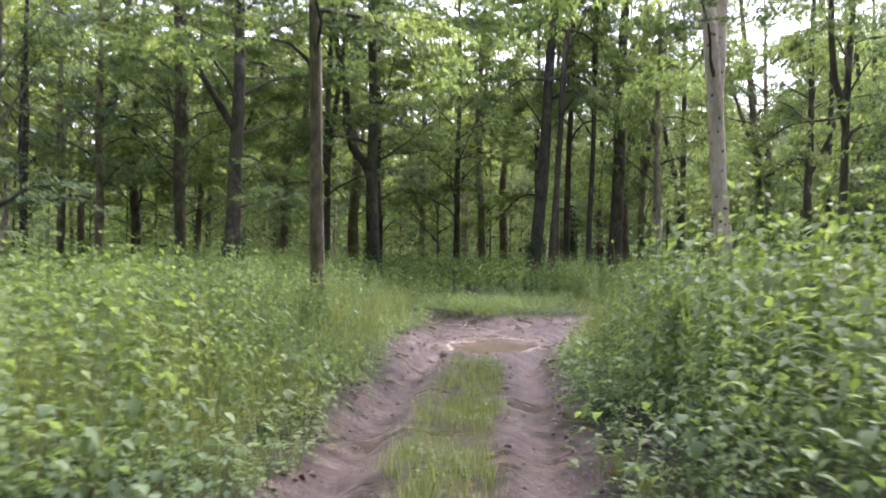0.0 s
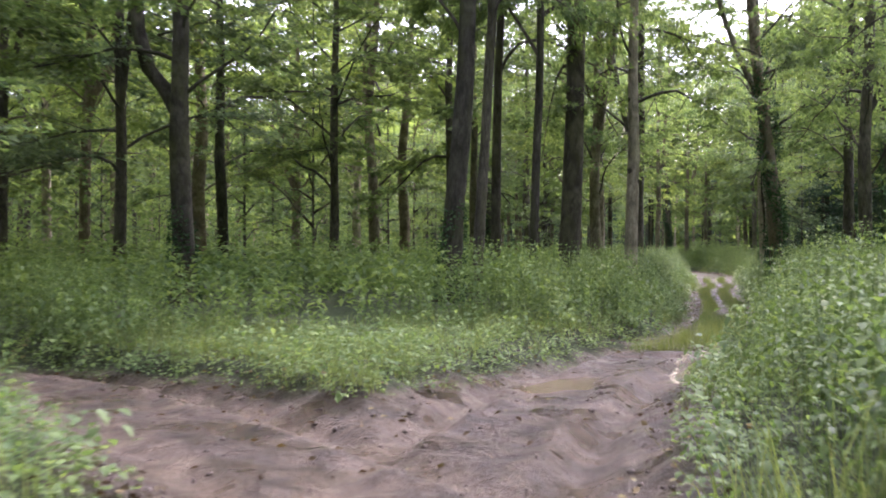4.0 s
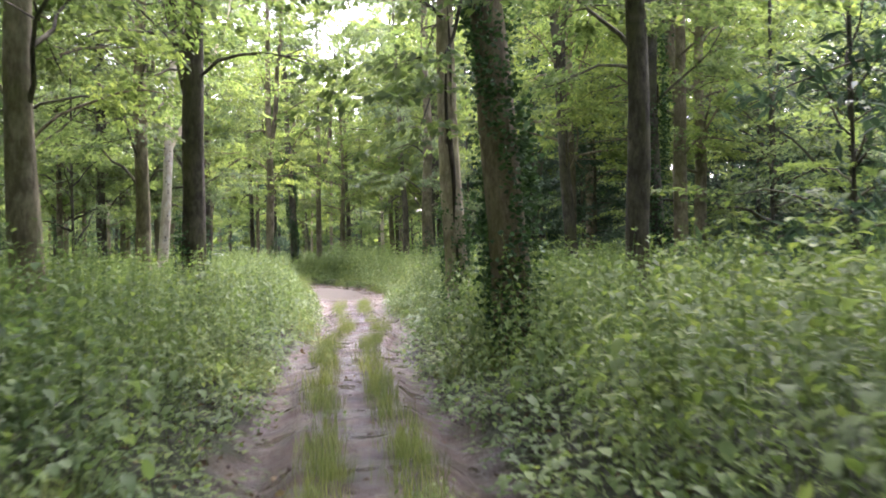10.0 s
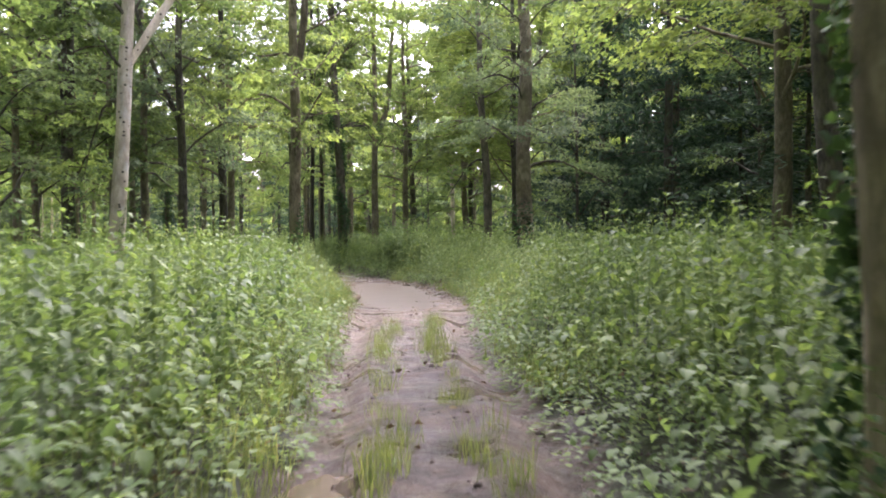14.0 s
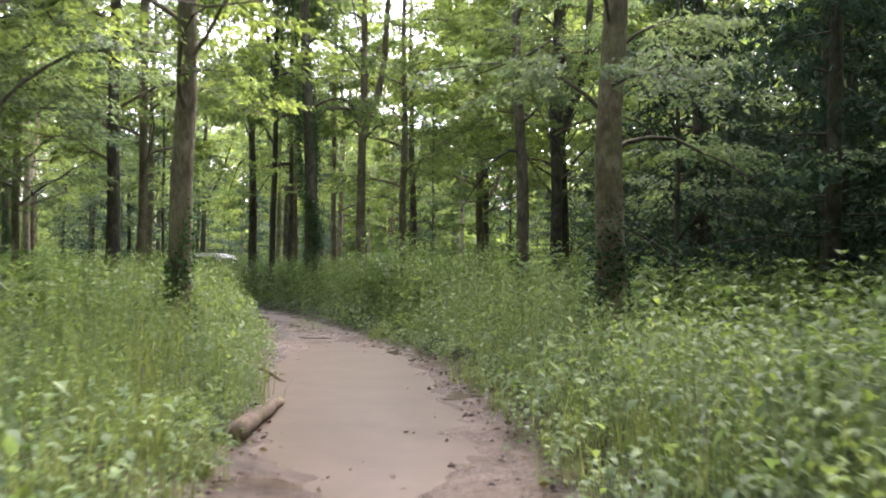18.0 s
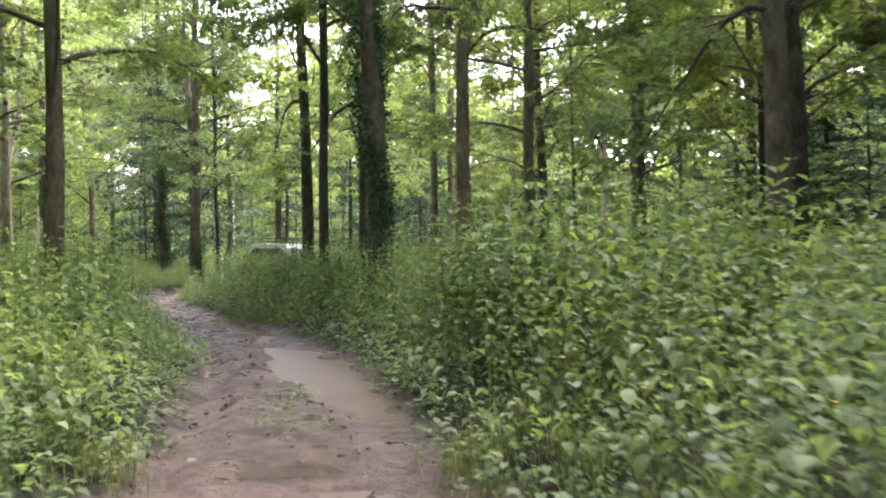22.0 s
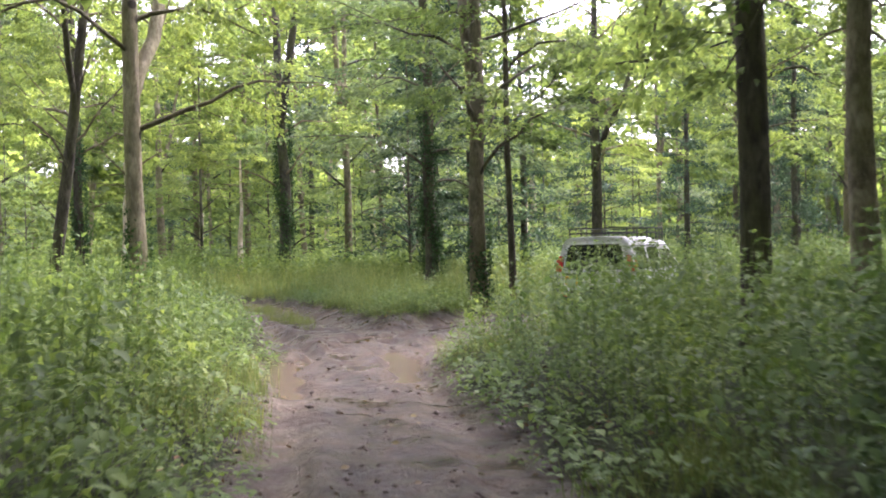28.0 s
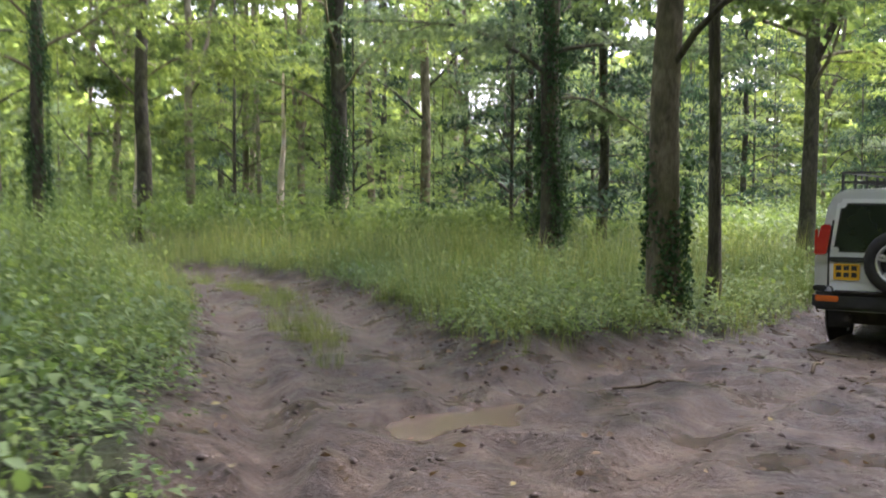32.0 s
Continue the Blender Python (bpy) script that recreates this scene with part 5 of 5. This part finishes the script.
def wheel(parent, name, m):
    """A road wheel whose outer face looks along +x: tyre, rim and paired spokes."""
    tyre = smooth(part(name, lathe_bm([(0.1, 0.225), (0.118, 0.25), (0.122, 0.3), (0.1, 0.352), (0.06, 0.365), (-0.06, 0.365), (-0.1, 0.352), (-0.122, 0.3), (-0.118, 0.25), (-0.1, 0.225)]), M_RUBBER, parent, "muddy black tyre"))
    tyre.matrix_basis = m
    rim = smooth(part("rim", lathe_bm([(0.1, 0.24), (0.112, 0.228), (0.105, 0.212), (0.03, 0.2), (-0.1, 0.21), (-0.1, 0.22)]), M_ALLOY, tyre, "silver alloy rim"))
    part("hub", lathe_bm([(0.09, 0.0), (0.09, 0.045), (0.075, 0.062), (0.0, 0.062)], 20), M_ALLOY, tyre, "silver hub")
    part("brake_disc", lathe_bm([(0.0, 0.0), (0.0, 0.195), (-0.02, 0.195)], 24), M_BLACK, tyre, "dark brake disc")
    for k in range(5):
        for side in (-0.13, 0.13):
            a = 2 * math.pi * k / 5 + side
            sp = part("spoke", box_bm(0.05, 0.088, -0.016, 0.016, 0.03, 0.215, 0.006), M_ALLOY, tyre)
            sp.matrix_basis = Matrix.Rotation(a, 4, "X")
    return tyre


car = new("off_road_car")
tagged(car, "silver five-door off-road car with roof rack, spattered with mud", "car")
low_half = [(0.78, 0.5), (0.9, 0.56), (0.935, 0.8), (0.935, 1.02), (0.92, 1.14)]
rear_up = [(0.79, 1.72), (0.73, 1.86), (0.6, 1.92), (0.0, 1.94)]
front_up = [(0.79, 1.66), (0.72, 1.79), (0.58, 1.84), (0.0, 1.86)]
hood_up = [(0.86, 1.15), (0.78, 1.17), (0.55, 1.19), (0.0, 1.2)]
nose_up = [(0.84, 1.06), (0.76, 1.08), (0.55, 1.1), (0.0, 1.11)]
part("body", shell([(-1.1, low_half + rear_up), (-1.02, low_half + [(x + 0.01, z + 0.005) for x, z in rear_up[:-1]] + [(0, 1.95)]), (0.75, low_half + rear_up), (0.95, low_half + front_up), (1.75, low_half + front_up),
    (2.45, low_half + hood_up), (3.25, low_half + nose_up), (3.38, [(0.7, 0.52), (0.84, 0.58), (0.88, 0.8), (0.87, 0.95), (0.86, 1.0), (0.8, 1.03), (0.72, 1.04), (0.5, 1.05), (0.0, 1.06)])]), M_SILVER, car, "silver painted body shell")
yb = -1.115
part("tailgate", panel_bm([(-0.76, yb, 0.74), (0.72, yb, 0.74), (0.72, yb, 1.2), (0.66, yb + 0.012, 1.82), (-0.68, yb + 0.012, 1.82), (-0.76, yb, 1.2)], 0.03, 0.05), M_WHITE, car, "pale silver side-hinged tailgate")
part("rear_window", panel_bm([(-0.7, yb - 0.02, 1.22), (0.64, yb - 0.02, 1.22), (0.6, yb - 0.008, 1.75), (-0.62, yb - 0.008, 1.75)], 0.015, 0.05), M_GLASS, car, "dark tinted rear window")
part("window_seal", panel_bm([(-0.72, yb - 0.008, 1.195), (0.66, yb - 0.008, 1.195), (0.62, yb, 1.77), (-0.64, yb, 1.77)], 0.02, 0.06), M_BLACK, car, "black window seal")
part("tailgate_handle", box_bm(-0.75, -0.36, yb - 0.05, yb, 1.08, 1.14), M_BLACK, car, "black tailgate handle strip")
part("tailgate_seal", panel_bm([(-0.785, yb + 0.008, 0.73), (0.745, yb + 0.008, 0.73), (0.745, yb + 0.008, 1.2), (0.685, yb + 0.02, 1.85), (-0.705, yb + 0.02, 1.85), (-0.785, yb + 0.008, 1.2)], 0.03, 0.05), M_BLACK, car, "black seal round the tailgate")
plate = part("number_plate", box_bm(-0.71, -0.42, yb - 0.03, yb, 0.87, 1.06, 0.006), M_PLATE, car, "yellow rear number plate")
for row in (0.905, 0.985):
    for k in range(3):
        part("plate_bar", box_bm(-0.68 + k * 0.085, -0.62 + k * 0.085, yb - 0.034, yb - 0.029, row, row + 0.055, 0), M_BLACK, plate, "dark bar")
part("oval_sticker", lathe_bm([(0.0, 0.0), (0.004, 0.06), (0.0, 0.062)], 20), M_WHITE, car, "white oval sticker").matrix_basis = pose(-0.34, yb - 0.02, 0.93, 0, 0, -90) @ Matrix.Diagonal((1, 1.25, 0.8, 1))
wheel(car, "spare_wheel", pose(0.02, yb - 0.16, 1.1, 0, 0, -90))
part("spare_carrier", box_bm(-0.08, 0.12, yb - 0.1, yb, 0.95, 1.2), M_BLACK, car, "black spare wheel carrier")
for s in (-1, 1):
    lamp = part("tail_lamp", panel_bm([(s * 0.93, yb - 0.012, 1.16), (s * 0.785, yb - 0.012, 1.16), (s * 0.735, yb - 0.006, 1.52), (s * 0.845, yb - 0.006, 1.52)][::s], 0.05, 0.02), M_RED, car, "tall red tail lamp cluster")
    part("lamp_bar", box_bm(min(s * 0.77, s * 0.885), max(s * 0.77, s * 0.885), yb - 0.018, yb - 0.008, 1.3, 1.315, 0), M_BLACK, lamp)
    part("reversing_lamp", box_bm(min(s * 0.785, s * 0.92), max(s * 0.785, s * 0.92), yb - 0.02, yb, 1.07, 1.15), M_ALLOY, car, "clear reversing lamp")
    part("side_lamp_wrap", box_bm(min(s * 0.9, s * 0.938), max(s * 0.9, s * 0.938), yb + 0.01, yb + 0.14, 1.18, 1.46), M_RED, car, "red lamp wrapped round the corner")
    part("bumper_lamp", box_bm(min(s * 0.62, s * 0.88), max(s * 0.62, s * 0.88), yb - 0.16, yb - 0.1, 0.62, 0.69), M_ORANGE, car, "orange and red bumper lamp")
    part("mud_flap", box_bm(min(s * 0.62, s * 0.9), max(s * 0.62, s * 0.9), -0.52, -0.5, 0.24, 0.55, 0), M_RUBBER, car, "black rubber mud flap")
    for y0, y1, t0, t1, label in ((-0.85, -0.1, -0.78, -0.12, "rear quarter window"), (0.02, 0.85, 0.02, 0.82, "rear door window"), (0.95, 2.2, 0.95, 1.72, "front door window")):
        top = 1.68 if y1 < 0.9 else 1.62
        c = [(s * 0.915, y0, 1.19), (s * 0.915, y1, 1.19), (s * 0.812, t1, top), (s * 0.812, t0, top)]
        part("side_window", panel_bm(c[::s], 0.02, 0.04), M_GLASS, car, "dark " + label)
    part("alpine_window", panel_bm([(s * 0.778, -0.75, 1.76), (s * 0.778, -0.1, 1.76), (s * 0.74, -0.15, 1.85), (s * 0.74, -0.7, 1.85)][::s], 0.02, 0.03), M_GLASS, car, "narrow dark roof side window")
    part("gutter", box_bm(min(s * 0.8, s * 0.815), max(s * 0.8, s * 0.815), -1.05, 1.9, 1.7, 1.725, 0), M_BLACK, car, "black roof gutter")
    part("door_gap", box_bm(min(s * 0.9, s * 0.939), max(s * 0.9, s * 0.939), 0.9, 0.912, 0.56, 1.14, 0), M_BLACK, car)
    part("side_moulding", box_bm(min(s * 0.93, s * 0.95), max(s * 0.93, s * 0.95), -0.5, 2.0, 0.78, 0.86), M_BLACK, car, "black rubbing strip")
    part("sill", box_bm(min(s * 0.8, s * 0.92), max(s * 0.8, s * 0.92), 0.4, 2.1, 0.42, 0.55), M_BLACK, car, "black sill")
    mirror = part("wing_mirror", box_bm(min(s * 0.98, s * 1.14), max(s * 0.98, s * 1.14), 2.02, 2.12, 1.14, 1.32, 0.03), M_BLACK, car, "black wing mirror")
    part("mirror_arm", box_bm(min(s * 0.88, s * 1.0), max(s * 0.88, s * 1.0), 2.05, 2.09, 1.17, 1.22), M_BLACK, mirror)
    part("head_lamp", box_bm(min(s * 0.55, s * 0.84), max(s * 0.55, s * 0.84), 3.3, 3.4, 0.82, 0.98), M_GLASS, car, "head lamp glass")
    for y in (0.0, 2.54):
        arch = part("wheel_arch", lathe_bm([(0.0, 0.4), (0.012, 0.41), (0.012, 0.47), (0.0, 0.48)], 32), M_BLACK, car, "black wheel arch")
        arch.matrix_basis = pose(s * 0.93, y, 0.44) @ Matrix.Diagonal((s, 1, 1, 1))
        # body has no opening here: a flat dark disc stands for the well's shade
        inner = part("wheel_well_shade", lathe_bm([(0.0, 0.0), (0.0, 0.43)], 28), M_GRIME, car, "flat dark disc for the shade inside the wheel well")
        inner.matrix_basis = pose(s * 0.937, y, 0.44)
        wheel(car, "wheel", pose(s * 0.86, y, 0.36, 0, 0, 0 if s > 0 else 180))
for s in (-1, 1):
    part("bumper_corner", box_bm(min(s * 0.79, s * 0.94), max(s * 0.79, s * 0.94), yb - 0.03, yb + 0.2, 0.73, 0.8, 0.015), M_BLACK, car, "black corner trim")
part("rear_bumper", box_bm(-0.93, 0.93, yb - 0.13, yb + 0.15, 0.52, 0.73, 0.04), M_BLACK, car, "black plastic rear bumper")
part("bumper_step", box_bm(-0.7, 0.7, yb - 0.15, yb, 0.72, 0.75, 0.01), M_GRIME, car, "muddy bumper step")
part("tow_bar", box_bm(-0.08, 0.08, yb - 0.22, yb + 0.2, 0.4, 0.5, 0.02), M_GRIME, car, "tow bar")
part("exhaust_pipe", lathe_bm([(0.0, 0.0), (0.0, 0.035), (0.35, 0.035)], 16), M_GRIME, car, "exhaust pipe").matrix_basis = pose(-0.55, yb - 0.06, 0.42, 0, 0, 90)
part("chassis", box_bm(-0.62, 0.62, -0.95, 3.2, 0.34, 0.55, 0.05), M_GRIME, car, "muddy underside")
part("axle", box_bm(-0.7, 0.7, -0.06, 0.06, 0.3, 0.42, 0.03), M_GRIME, car, "rear axle")
part("windscreen", panel_bm([(-0.78, 2.36, 1.22), (0.78, 2.36, 1.22), (0.66, 1.8, 1.8), (-0.66, 1.8, 1.8)], 0.02, 0.05), M_GLASS, car, "windscreen")
rack = part("roof_rack", box_bm(-0.66, 0.66, -0.95, -0.92, 2.0, 2.03, 0.006), M_BLACK, car, "black tubular roof rack")
for s in (-1, 1):
    for z in (2.02, 2.13):
        part("rack_rail", box_bm(min(s * 0.66, s * 0.685), max(s * 0.66, s * 0.685), -0.95, 1.75, z - 0.012, z + 0.012, 0.005), M_BLACK, rack)
    for y in (-0.9, -0.2, 0.5, 1.2, 1.7):
        part("rack_foot", box_bm(min(s * 0.66, s * 0.69), max(s * 0.66, s * 0.69), y, y + 0.03, 1.86, 2.14, 0.005), M_BLACK, rack)
for k in range(9):
    y = -0.92 + k * 0.33
    part("rack_bar", box_bm(-0.66, 0.66, y, y + 0.025, 2.005, 2.03, 0.004), M_BLACK, rack)
for y in (-0.94, 1.73):
    part("rack_end", box_bm(-0.66, 0.66, y, y + 0.025, 2.115, 2.14, 0.004), M_BLACK, rack)
car.matrix_basis = pose(25.6, 108.15, float(ground_height([(25.2, 107.8)])[0]) + 0.0, 0, 0, -28)


# ---- dead wood ----
M_LOG = bark_mat("dead_wood", (0.07, 0.052, 0.038), (0.19, 0.148, 0.108), 0.2)


def dead_branch(name, label, points, radius, sides=8, twigs=2, seed=1):
    """A fallen branch or log lying on the ground, with stubs of twigs."""
    r = np.random.default_rng(seed)
    p = np.array(points, float)
    t = np.linspace(0, 1, 9)
    line = np.column_stack([np.interp(t, np.linspace(0, 1, len(p)), p[:, k]) for k in range(2)]) + r.normal(0, 0.012, (9, 2))
    z = ground_height(line)
    z = np.maximum(z, np.linspace(z[0], z[-1], 9)) + radius * 0.8
    pts = np.column_stack([line, z])
    pieces = [tube(pts, radius * np.linspace(1.05, 0.75, 9), sides, 0.05, seed)]
    cap = np.concatenate([pieces[0][0][:sides], pieces[0][0][-sides:]])
    for k in range(twigs):
        a = pts[2 + 2 * k]
        q = a + np.array([r.normal(0, 0.25), r.normal(0, 0.25), 0.2])
        pieces.append(tube([a, (a + q) / 2 + r.normal(0, 0.03, 3), q], [radius * 0.4, radius * 0.3, radius * 0.12], 5))
    v, f = joined(pieces)
    n = len(v)
    v = np.concatenate([v, [cap[:sides].mean(0), cap[sides:].mean(0)]])
    me = fast_mesh(name, v, f, M_LOG, True)
    bm = bmesh.new()
    bm.from_mesh(me)
    bmesh.ops.holes_fill(bm, edges=[e for e in bm.edges if e.is_boundary], sides=12)
    bm.to_mesh(me)
    bm.free()
    return tagged(new(name, me), label, "dead wood")


dead_branch("log", "barkless grey-brown log lying at the track's edge", [(19.3, 65.6), (19.75, 66.7), (20.15, 67.75)], 0.085, 10, 0, 3)
dead_branch("fallen_branch", "thin dark branch poking into the puddle", [(20.1, 70.7), (20.45, 70.2), (20.7, 69.6)], 0.028, 6, 1, 4)
dead_branch("fallen_branch", "broken branch lying on the mud of the fork", [(23.5, 104.7), (23.7, 105.2), (23.8, 105.5)], 0.018, 6, 1, 5)
dead_branch("fallen_branch", "thin stick across the ruts", [(21.6, 103.4), (22.1, 103.6), (22.5, 103.5)], 0.012, 6, 1, 6)
dead_branch("fallen_branch", "dead branch in the weeds near the clearing", [(24.4, 106.3), (24.15, 106.5), (23.95, 106.6)], 0.016, 6, 1, 7)
